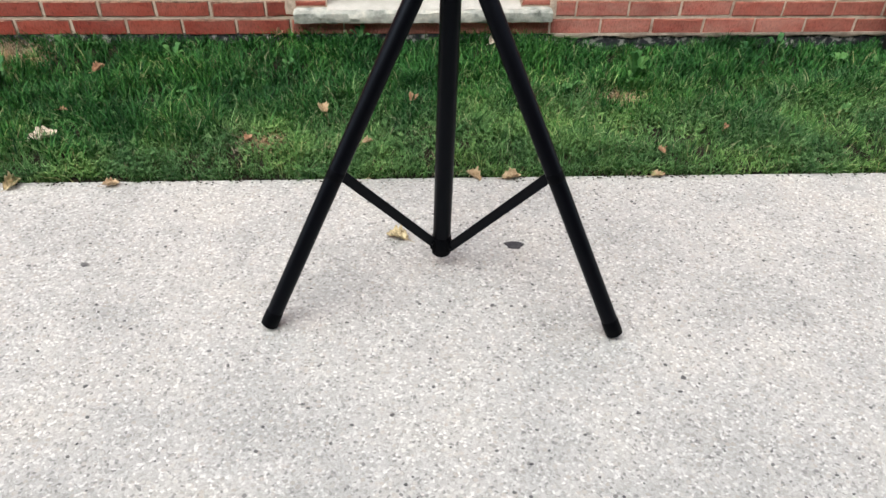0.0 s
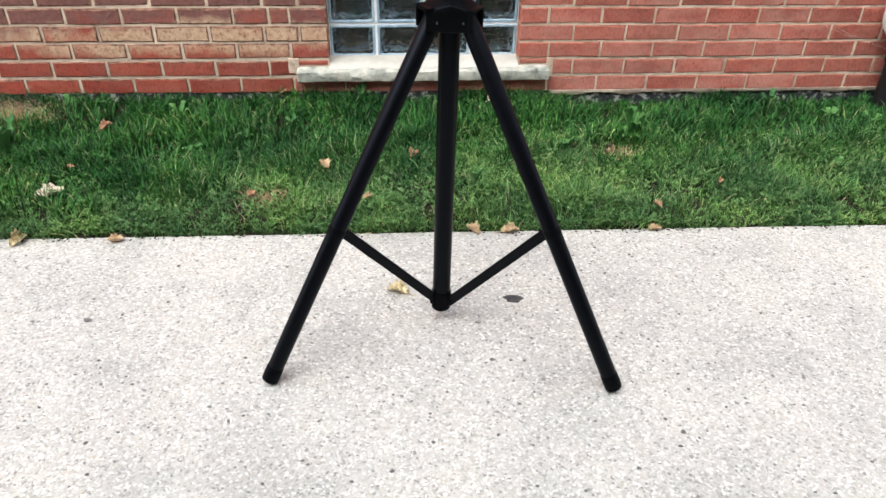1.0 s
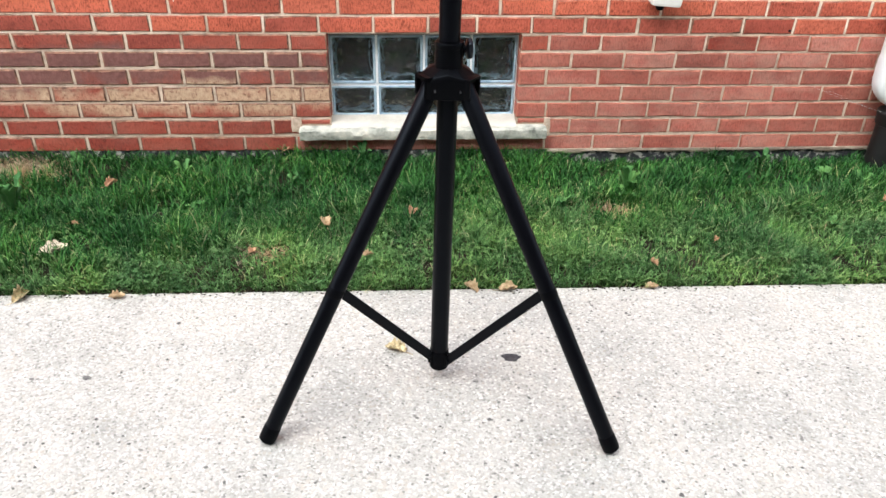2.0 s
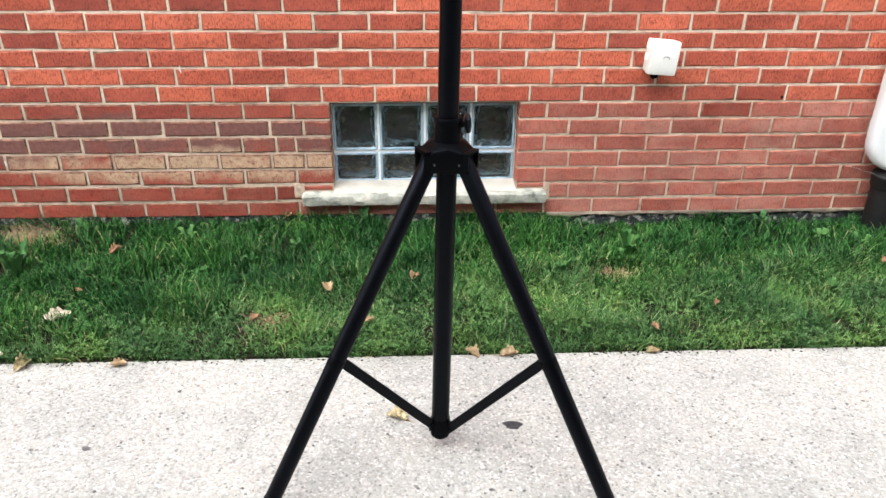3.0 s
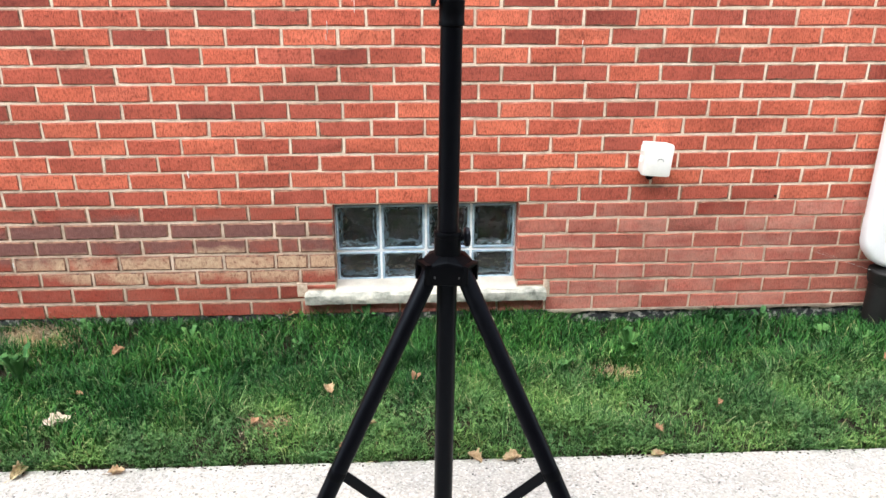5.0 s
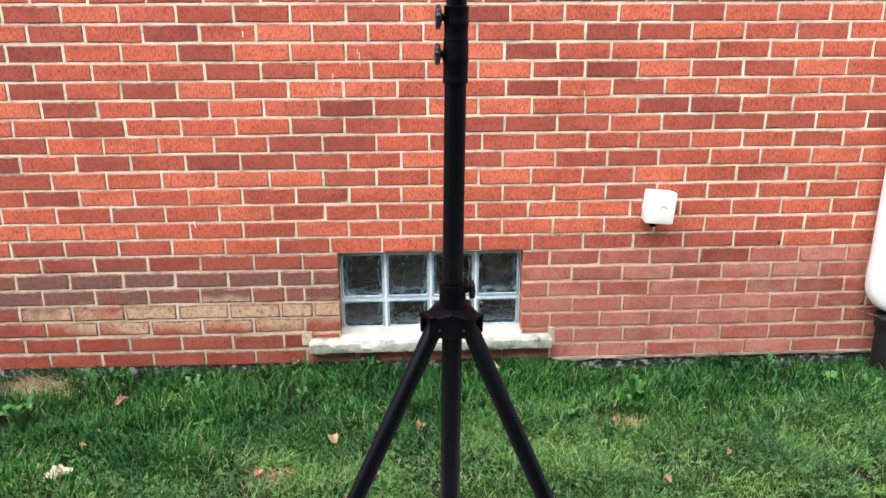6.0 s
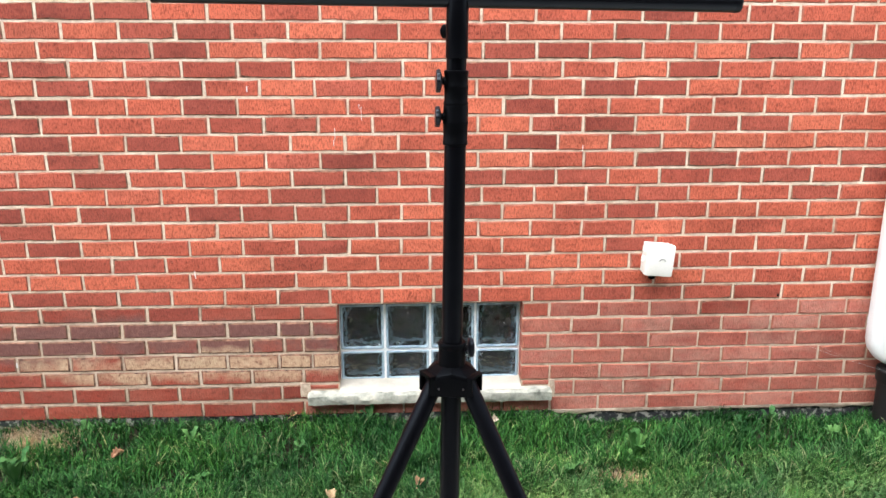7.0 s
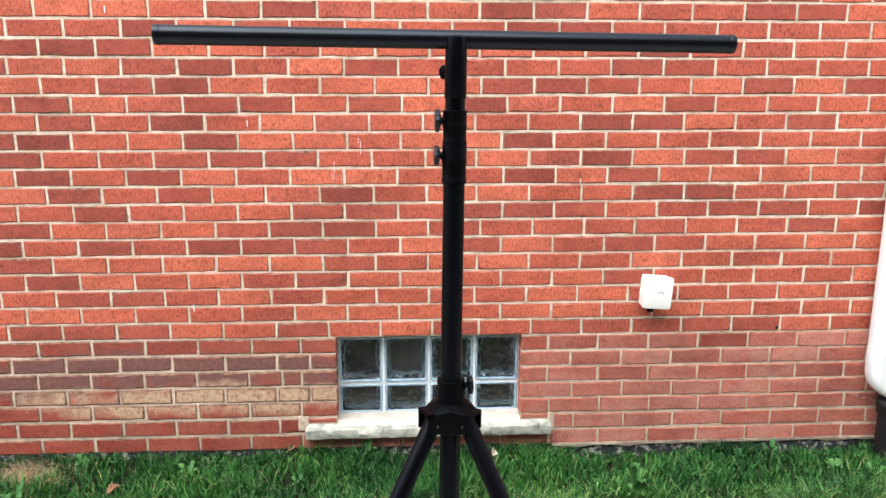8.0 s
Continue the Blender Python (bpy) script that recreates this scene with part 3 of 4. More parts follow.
for a in (207, 324, 86):
    t = radians(a)
    c, s = math.cos(t), math.sin(t)
    sink = 0.487 * c * math.sin(radians(LEAN_DEG))
    top, foot = Vector((0.041 * c, 0.041 * s, 0.826)), Vector((0.487 * c + (0.007 if c < -0.5 else 0.008), 0.487 * s, 0.0125 + sink))
    d = (foot - top)
    ln = d.length
    bm = bmesh.new()
    lathe(bm, [(0.0180, -0.008), (0.0198, -0.004), (0.0196, ln - 0.03)], axis(top, foot))
    leg = part("leg", bm, black_steel, stand)
    bm = bmesh.new()
    lathe(bm, [(0.0198, ln - 0.038), (0.0207, ln - 0.036), (0.0211, ln - 0.010), (0.0204, ln + 0.003), (0.015, ln + 0.007)], axis(top, foot))
    part("foot_cap", bm, black_plastic, leg, "black rubber foot")
    # brace from the base collar to the leg
    k = 0.552 if c < -0.5 else 0.542
    meet = top + d * k
    bend = Vector((0.0265 * c, 0.0265 * s, 0.084 if c < -0.5 else 0.070))
    side = Vector((-s, c, 0))
    inner = meet - Vector((c, s, 0)) * 0.009
    run = (inner - bend)
    zax = run.normalized()
    bm = bmesh.new()
    # U-section strip with rounded ends, its flat to the outside
    nrm = side.cross(zax).normalized()
    w = 0.0118
    outline = [(-w, 0.0), (-w, run.length)] + [(w * math.cos(q), run.length + w * math.sin(q)) for q in (radians(150), radians(120), radians(90), radians(60), radians(30))] + [(w, run.length), (w, 0.0)] + [(w * math.cos(q), w * math.sin(q)) for q in (radians(-30), radians(-60), radians(-90), radians(-120), radians(-150))]
    f0 = [bm.verts.new(bend + nrm * u + zax * v + side * 0.004) for u, v in outline]
    f1 = [bm.verts.new(bend + nrm * u + zax * v - side * 0.004) for u, v in outline]
    n = len(outline)
    for i in range(n):
        bm.faces.new((f0[i], f0[(i + 1) % n], f1[(i + 1) % n], f1[i]))
    bm.faces.new(f0)
    bm.faces.new(f1[::-1])
    bmesh.ops.bevel(bm, geom=[e for e in bm.edges if len(e.link_faces) == 2 and e.calc_face_angle() > 1.0], offset=0.0012, segments=1, affect="EDGES")
    brace = part("brace", bm, black_steel, stand, "flat black steel brace")
    for p in (bend, inner):
        bm = bmesh.new()
        lathe(bm, [(0.006, -0.0075), (0.0065, -0.006), (0.0065, 0.006), (0.006, 0.0075)], axis(p - side * 0.0, p + side), 14)
        part("rivet", bm, bolt_steel if p is inner else black_steel, brace, "small pivot rivet")
    bm = bmesh.new()
    lathe(bm, [(0.0197, ln * k - 0.011), (0.0202, ln * k - 0.010), (0.0202, ln * k + 0.010), (0.0197, ln * k + 0.011)], axis(top, foot))
    part("leg_clip", bm, black_plastic, leg)

bm = bmesh.new()
lathe(bm, [(0.032, 0.855), (0.0305, 0.864), (0.0298, 0.870), (0.0294, 0.902), (0.0308, 0.904), (0.0308, 0.912), (0.0290, 0.915), (0.0230, 0.915)])
part("collar", bm, black_plastic, stand, "black clamp collar over the hub")


def knob(p, d, size, name="clamp_knob"):
    """A clamping knob: bolt, and a fluted head, pointing along d from p."""
    p, d = Vector(p), Vector(d).normalized()
    m = axis(p, p + d)
    bm = bmesh.new()
    lathe(bm, [(0.0085, 0.0), (0.0085, 0.006), (0.0065, 0.0075), (0.0065, 0.014)], m, 14)
    stem = part(name, bm, black_plastic, stand, "clamping knob on a short black stem")
    bm = bmesh.new()
    n = 40
    rows = []
    for r, z in ((0.35, 0.009), (0.62, 0.0105), (0.95, 0.0125), (1.0, 0.0140), (1.0, 0.0190), (0.93, 0.0215), (0.5, 0.0225)):
        rows.append([bm.verts.new(m @ Vector(((size * r * (1 + (0.045 * math.cos(8 * 2 * math.pi * i / n) if r > 0.8 else 0))) * math.cos(2 * math.pi * i / n), (size * r * (1 + (0.045 * math.cos(8 * 2 * math.pi * i / n) if r > 0.8 else 0))) * math.sin(2 * math.pi * i / n), z))) for i in range(n)])
    for a, c in zip(rows, rows[1:]):
        for i in range(n):
            bm.faces.new((a[i], a[(i + 1) % n], c[(i + 1) % n], c[i]))
    bm.faces.new(rows[0][::-1])
    bm.faces.new(rows[-1])
    part("knob_head", bm, black_sheen, stem, "fluted black plastic head")


knob((0.0255, -0.002, 0.899), (1, 0.12, 0), 0.0215)
bm = bmesh.new()
lathe(bm, [(0.0228, 0.905), (0.0226, 1.360)])
part("middle_pole", bm, black_steel, stand)
bm = bmesh.new()
lathe(bm, [(0.0230, 1.346), (0.0262, 1.348), (0.0262, 1.355), (0.0251, 1.357), (0.0254, 1.388), (0.0262, 1.390), (0.0262, 1.396), (0.0254, 1.398), (0.0256, 1.424), (0.0246, 1.428)])
part("lower_sleeve", bm, black_plastic, stand, "ribbed black clamp sleeve")
bm = bmesh.new()
lathe(bm, [(0.0240, 1.426), (0.0254, 1.429), (0.0254, 1.433), (0.0239, 1.436), (0.0243, 1.460), (0.0251, 1.462), (0.0251, 1.467), (0.0242, 1.469), (0.0242, 1.488), (0.0250, 1.490), (0.0250, 1.495), (0.0225, 1.497)])
part("upper_sleeve", bm, black_plastic, stand, "ribbed black clamp sleeve")
knob((-0.0205, -0.003, 1.404), (-1, -0.02, 0), 0.0205)
knob((-0.0195, -0.003, 1.475), (-1, -0.03, 0), 0.0225)
bm = bmesh.new()
lathe(bm, [(0.0203, 1.490), (0.0203, 1.530)])
part("upper_pole", bm, black_steel, stand)
bm = bmesh.new()
lathe(bm, [(0.0212, 1.520), (0.0224, 1.522), (0.0220, 1.634), (0.0208, 1.640), (0.017, 1.643)], Matrix.Translation((0, -0.006, 0)))
part("crossbar_socket", bm, black_steel, stand, "upright black tube socket under the crossbar")
bm = bmesh.new()
lathe(bm, [(0.0135, 0.0), (0.0145, 0.003), (0.0145, 0.014), (0.012, 0.017)], axis((-0.013, 0.012, 1.572), (-0.05, 0.045, 1.572)), 20)
part("grub_screw", bm, black_plastic, stand, "small black locking screw")
bar0 = Vector((-0.582, -0.030, 1.634))
bar1 = Vector((0.580, 0.030, 1.637))
ln = (bar1 - bar0).length
bm = bmesh.new()
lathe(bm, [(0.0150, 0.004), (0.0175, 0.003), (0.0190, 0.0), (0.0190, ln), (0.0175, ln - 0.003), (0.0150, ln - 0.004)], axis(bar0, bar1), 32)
bar = part("crossbar", bm, black_sheen, stand, "long round black crossbar, gloss raised to catch sky sheen")
for p, q in ((bar0, bar1), (bar1, bar0)):
    bm = bmesh.new()
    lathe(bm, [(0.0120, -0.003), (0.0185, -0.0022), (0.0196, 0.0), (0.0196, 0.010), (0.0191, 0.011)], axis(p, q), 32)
    part("end_cap", bm, black_sheen, bar, "black plastic end cap")

# ---- outlet box on the wall ----
outlet = empty("outlet_box", pose(0.783, 0.0, 0.762, 0, 4.5, 0), "white weatherproof plastic outlet box fixed slightly askew to the brick wall", "outlet")
bm = bmesh.new()
box(bm, (-0.048, -0.034, -0.064), (0.053, -0.001, 0.056), bevel=0.004)
part("body", bm, white_plastic, outlet)
bm = bmesh.new()
box(bm, (-0.053, -0.078, -0.068), (0.060, -0.036, 0.061), bevel=0.013)
lid = part("lid", bm, white_plastic, outlet, "domed white flip cover")
for z in (0.036, -0.006):
    bm = bmesh.new()
    lathe(bm, [(0.006, -0.012), (0.0075, -0.010), (0.0075, 0.010), (0.006, 0.012)], Matrix.Translation((-0.056, -0.045, z)), 16)
    part("hinge", bm, white_plastic, lid)
bm = bmesh.new()
for i in range(9):
    t = radians(20 + 140 * i / 8)
    box(bm, (-0.0035, -0.0795, -0.001), (0.0035, -0.077, 0.0015), Matrix.Translation((0.010 + 0.011 * math.cos(t), 0, -0.004 + 0.008 * math.sin(t))) @ Matrix.Rotation(-(t - math.pi / 2), 4, "Y"))
part("latch_mark", bm, grey_plastic, lid, "small grey moulded arc")
bm = bmesh.new()
lathe(bm, [(0.012, -0.088), (0.016, -0.080), (0.016, -0.062)], Matrix.Translation((-0.006, -0.030, 0)), 16)
part("plug", bm, black_plastic, outlet, "dark plug showing underneath")

# ---- downspout and standpipe ----
spout = empty("downspout", Matrix.Translation((1.7205, -0.062, 0.338)), "white painted metal downspout with a curved elbow beside the brick wall", "downspout")
sec = []
for cx, cy, a0 in ((0.0425 - 0.022, 0.035 - 0.022, 0), (-0.0425 + 0.022, 0.035 - 0.022, 90), (-0.0425 + 0.022, -0.035 + 0.022, 180), (0.0425 - 0.022, -0.035 + 0.022, 270)):
    sec += [(cx + 0.022 * math.cos(radians(a0 + q)), cy + 0.022 * math.sin(radians(a0 + q))) for q in (0, 30, 60, 90)]
bm = bmesh.new()
sweep(bm, [(0, 0, 2.20), (0, 0, 0.16)], sec)
part("pipe", bm, white_paint, spout)
bm = bmesh.new()
path = [(0.0, 0, 0.165), (0.0, 0, 0.125)] + [(0.0875 - 0.0875 * math.cos(radians(q)), 0, 0.09 - 0.0875 * math.sin(radians(q))) for q in range(10, 80, 7)] + [(0.12, 0, -0.012), (0.20, 0, -0.034), (0.36, 0, -0.078)]
sweep(bm, path, [(u * 1.03, w * 1.03) for u, w in sec])
part("elbow", bm, white_paint, spout)
standpipe = empty("standpipe", Matrix.Translation((1.805, -0.085, 0.0)), "black iron drain standpipe with a wide collar rising from the grass", "pipe")
bm = bmesh.new()
lathe(bm, [(0.064, -0.10), (0.064, 0.250)], Matrix(), 32)
part("pipe", bm, standpipe_iron, standpipe)
bm = bmesh.new()
lathe(bm, [(0.064, 0.228), (0.071, 0.232), (0.073, 0.238), (0.074, 0.266), (0.076, 0.270), (0.076, 0.284), (0.072, 0.289), (0.040, 0.290)], Matrix(), 32)
part("collar", bm, standpipe_iron, standpipe, "wide black hub collar")

# ---- lawn ----
rng = np.random.default_rng(7)
BARE = [(0.580, -0.425, 0.125, 0.060), (-1.70, -0.105, 0.16, 0.10), (-0.66, -0.70, 0.09, 0.05)]


def blades(name, n, x0, x1, y0, y1, h0, h1, width, lean, material, centre=None, edge=0.0):
    """Many grass blades in one mesh: each a bent, tapering strip of two quads and a tip."""
    if centre:
        cx, cy, sx, sy = centre
        x, y = rng.normal(cx, sx * 0.6, n), rng.normal(cy, sy * 0.6, n)
    else:
        x, y = rng.uniform(x0, x1, n), rng.uniform(y0, y1, n)
        keep = np.ones(n, bool)
        for cx, cy, sx, sy in BARE:
            d = ((x - cx) / sx) ** 2 + ((y - cy) / sy) ** 2
            keep &= rng.random(n) > 1.02 * np.exp(-d ** 2)
        # clumps: thin the gaps between tufts
        tuft = np.sin(x * 31 + 3 * np.sin(y * 23)) * np.sin(y * 37 + 2 * np.sin(x * 19)) + 0.6 * np.sin(x * 9.3 + 1.7) * np.sin(y * 11.1)
        keep &= rng.random(n) < 0.70 + 0.55 * tuft
        # the dark tall grass reaches further out at one end of the bed
        reach = -0.50 - 0.24 / (1 + np.exp((x + 0.75) * 6)) + 0.05 * np.sin(x * 6) + 0.04 * np.sin(x * 17 + 1)
        side = y - reach if material is grass_green else reach + 0.16 - y
        keep &= rng.random(n) < np.clip(0.5 + side * 7, 0.04, 1)
        x, y = x[keep], y[keep]
    y = np.minimum(y, -0.006)
    n = len(x)
    u = np.clip((y - EDGE) / -EDGE, 0, 1)
    z = np.array([bed_height(a, b) for a, b in zip(x, y)]) - 0.004
    y = y + SKEW * x * (1 - u)
    tall = (h0 + (h1 - h0) * u) * rng.uniform(0.45, 1.25, n)
    tall *= 1 + 0.35 * np.sin(x * 7.1 + 2 * np.sin(y * 9)) * np.sin(y * 8.3 + 1)
    if not centre:
        tall *= 1 + 0.30 * (np.sin(x * 47 + 3 * np.sin(y * 31)) * np.sin(y * 53 + 2 * np.sin(x * 29)))
    ang = rng.uniform(0, 2 * np.pi, n)
    bend = tall * rng.uniform(0.15, lean, n)
    dx, dy = np.cos(ang) * bend, np.sin(ang) * bend
    dy -= edge * tall * (u < 0.05)
    dy = np.where(y + dy > -0.004, -np.abs(dy), dy)
    wa = ang + np.pi / 2 + rng.normal(0, 0.5, n)
    w = width * rng.uniform(0.6, 1.3, n) / 2
    wx, wy = np.cos(wa) * w, np.sin(wa) * w
    V = np.zeros((n, 7, 3))
    for k, (f, g, ww) in enumerate(((0, 0, 0.8), (0.45, 0.22, 1.0), (0.82, 0.62, 0.7))):
        for s, q in ((0, -1), (1, 1)):
            V[:, 2 * k + s, 0] = x + dx * g + q * wx * ww
            V[:, 2 * k + s, 1] = y + dy * g + q * wy * ww
            V[:, 2 * k + s, 2] = z + tall * f
    droop = np.where(rng.random(n) < 0.35, 0.78, 1.0)
    V[:, 6, 0], V[:, 6, 1], V[:, 6, 2] = x + dx, y + dy, z + tall * droop
    V[:, :, 1] = np.minimum(V[:, :, 1], -0.003)
    base = (np.arange(n) * 7)[:, None]
    quads = np.concatenate([base + np.array([0, 1, 3, 2]), base + np.array([2, 3, 5, 4])])
    tris = base + np.array([4, 5, 6])
    return mesh_from(name, V.reshape(-1, 3), [quads, tris], material, True)


long_grass = blades("long_grass", 160000, -2.7, 2.7, -0.80, 0.0, 0.068, 0.050, 0.0039, 1.05, grass_green)
tagged(long_grass, "long dark green grass growing against the brick wall", "grass", kind="stuff")
short_grass = blades("short_grass", 160000, -2.7, 2.7, EDGE + 0.016, -0.28, 0.034, 0.060, 0.0030, 1.5, lawn_green, edge=0.25)
tagged(short_grass, "short fine green lawn along the pavement's edge", "grass", kind="stuff")


fringe = blades("grass_fringe", 5000, -2.7, 2.7, EDGE + 0.010, EDGE + 0.045, 0.040, 0.050, 0.0032, 1.5, lawn_green, edge=0.4)
tagged(fringe, "ragged fringe of grass hanging over the pavement's edge", "grass", kind="stuff")


def clover(n):
    """Small three-leaved ground cover among the short grass."""
    x, y = rng.uniform(-2.6, 2.6, n), EDGE + 0.014 + 0.42 * rng.random(n) ** 1.5
    patch = np.sin(x * 5.3 + 1) * np.sin(y * 17 + x * 3) + 0.5 * np.sin(x * 21) * np.sin(y * 33)
    keep = rng.random(n) < 0.55 + 0.5 * patch
    x, y = x[keep], y[keep]
    n = len(x)
    z = np.array([bed_height(a, q) for a, q in zip(x, y)]) + rng.uniform(0.016, 0.046, n)
    y = y + SKEW * x * np.clip(y / EDGE, 0, 1)
    V = np.zeros((n, 3, 5, 3))
    a0, r = rng.uniform(0, 6.28, n), rng.uniform(0.0026, 0.0050, n)
    tilt = rng.normal(0, 0.45, (n, 2))
    for k in range(3):
        a = a0 + k * 2.094
        ca, sa = np.cos(a), np.sin(a)
        for i, (u, w) in enumerate(((0.1, 0.0), (0.9, 0.62), (1.7, 0.55), (1.7, -0.55), (0.9, -0.62))):
            dx, dy = r * (u * ca - w * sa), r * (u * sa + w * ca)
            V[:, k, i, 0], V[:, k, i, 1] = x + dx, y + dy
            V[:, k, i, 2] = z + dx * tilt[:, 0] + dy * tilt[:, 1] + 0.25 * np.abs(w) * r
    base = (np.arange(n * 3) * 5)[:, None]
    return mesh_from("clover", V.reshape(-1, 3), [base + np.array([0, 1, 2, 3, 4])], clover_green)


tagged(clover(12000), "low small-leaved clover mixed into the short lawn", "clover", kind="stuff")
for i, spot in enumerate(BARE):
    dry = blades("dry_grass", (650, 2000, 260)[i], 0, 0, 0, 0, 0.020, 0.034, 0.003, 2.4, straw, centre=spot)
    tagged(dry, "patch of dry straw-coloured grass in the lawn", "dry grass", kind="stuff")


# ---- weeds ----
def weed_leaf(bm, ang, length, width, lift, seed):
    rnd = random.Random(seed)
    c, s = math.cos(ang), math.sin(ang)
    n, rows = 8, []
    for i in range(n + 1):
        u = i / n
        w = width * math.sin(math.pi * min(1, u ** 0.75)) ** 0.8 * (1 + 0.25 * math.sin(u * 19 + seed)) * (0.15 + 0.85 * min(1, u * 2.2)) / 2 + 0.0008
        r = length * (u - 0.25 * lift * u * u)
        h = length * lift * math.sin(u * (1.7 + 0.5 * rnd.random()))
        p = Vector((c * r, s * r, h))
        e = Vector((-s, c, 0))
        rows.append([bm.verts.new(p + e * w + Vector((0, 0, w * 0.5))), bm.verts.new(p), bm.verts.new(p - e * w + Vector((0, 0, w * 0.5)))])
    for a, b in zip(rows, rows[1:]):
        bm.faces.new((a[0], a[1], b[1], b[0]))
        bm.faces.new((a[1], a[2], b[2], b[1]))


def weed(x, y, size, count, lift, seed):
    rnd = random.Random(seed)
    ob = empty("weed", Matrix.Translation((x, y, bed_height(x, y) + 0.012)), "broad-leaved light green weed in the grass", "weed", group="weeds in the lawn")
    for i in range(count):
        bm = bmesh.new()
        weed_leaf(bm, 2 * math.pi * i / count + rnd.uniform(-0.4, 0.4), size * rnd.uniform(0.7, 1.15), size * rnd.uniform(0.34, 0.5), lift * rnd.uniform(0.7, 1.3), seed + i)
        lf = part("leaf", bm, weed_green, ob)
        sol = lf.modifiers.new("thickness", "SOLIDIFY")
        sol.thickness = 0.0008


for i, (x, y, size, count, lift) in enumerate(((0.661, -0.300, 0.075, 8, 1.25), (0.64, -0.36, 0.05, 6, 0.9), (-1.60, -0.385, 0.090, 9, 1.15), (1.50, -0.19, 0.048, 8, 0.9), (1.31, -0.05, 0.05, 6, 1.0), (1.63, -0.26, 0.060, 7, 0.9), (-1.049, -0.15, 0.050, 7, 0.8), (-1.00, -0.17, 0.045, 6, 0.7), (-1.493, -0.045, 0.042, 6, 0.8), (0.391, -0.42, 0.055, 6, 0.9), (-1.36, -0.06, 0.042, 5, 0.8), (-0.78, -0.30, 0.04, 5, 0.6), (-0.62, -0.22, 0.045, 5, 0.7), (1.16, -0.10, 0.04, 6, 1.0), (1.36, -0.56, 0.035, 6, 0.7), (-0.36, -0.03, 0.05, 6, 1.1), (-1.95, -0.12, 0.07, 7, 1.1), (-0.95, -0.40, 0.045, 5, 0.8))):
    weed(x, y, size, count, lift, 100 + 17 * i)


# ---- fallen leaves ----
def fallen_leaf(x, y, z, size, turn, curl, material, label, seed, tip=0.0):
    """A dry lobed leaf, curled across and along its rib, with a stalk."""
    rnd = random.Random(seed)
    ob = empty("fallen_leaf", pose(x, y, z, tip, rnd.uniform(-10, 10), turn), label, "leaf", group="fallen leaves")
    bm = bmesh.new()
    n, m = 22, 5
    rows = []
    for i in range(n + 1):
        u = i / n
        lobes = 0.72 + 0.28 * abs(math.sin(u * math.pi * 4.2 + 0.5 + 0.3 * seed))
        half = size * 0.42 * math.sin(math.pi * (0.04 + 0.93 * u)) ** 0.7 * lobes
        row = []
        for j in range(-m, m + 1):
            q = j / m
            px, py = (u - 0.5) * size, q * half
            h = curl * size * (1.9 * (q * half / size) ** 2 * 2 + 0.55 * (u - 0.5) ** 2) + 0.15 * size * noise.noise(Vector((px / size * 3.2 + seed, py / size * 4, 1.0))) + 0.05 * size * noise.noise(Vector((px / size * 9 + seed, py / size * 9, 5.0)))
            row.append(bm.verts.new((px, py * (1 - 0.35 * curl * abs(q)), h)))
        rows.append(row)
    for a, b in zip(rows, rows[1:]):
        for j in range(2 * m):
            bm.faces.new((a[j], a[j + 1], b[j + 1], b[j]))
    low = min(v.co.z for v in bm.verts)
    for v in bm.verts:
        v.co.z += 0.001 - low
    blade = part("leaf_blade", bm, material, ob)
    sol = blade.modifiers.new("thickness", "SOLIDIFY")
    sol.thickness = 0.0007
    bm = bmesh.new()
    lathe(bm, [(0.0009, 0.0), (0.0007, size * 0.35)], axis((-0.49 * size, 0, 0.002 - low * 0.3), (-0.9 * size, 0.12 * size, 0.004)), 6)
    part("stalk", bm, material, ob)


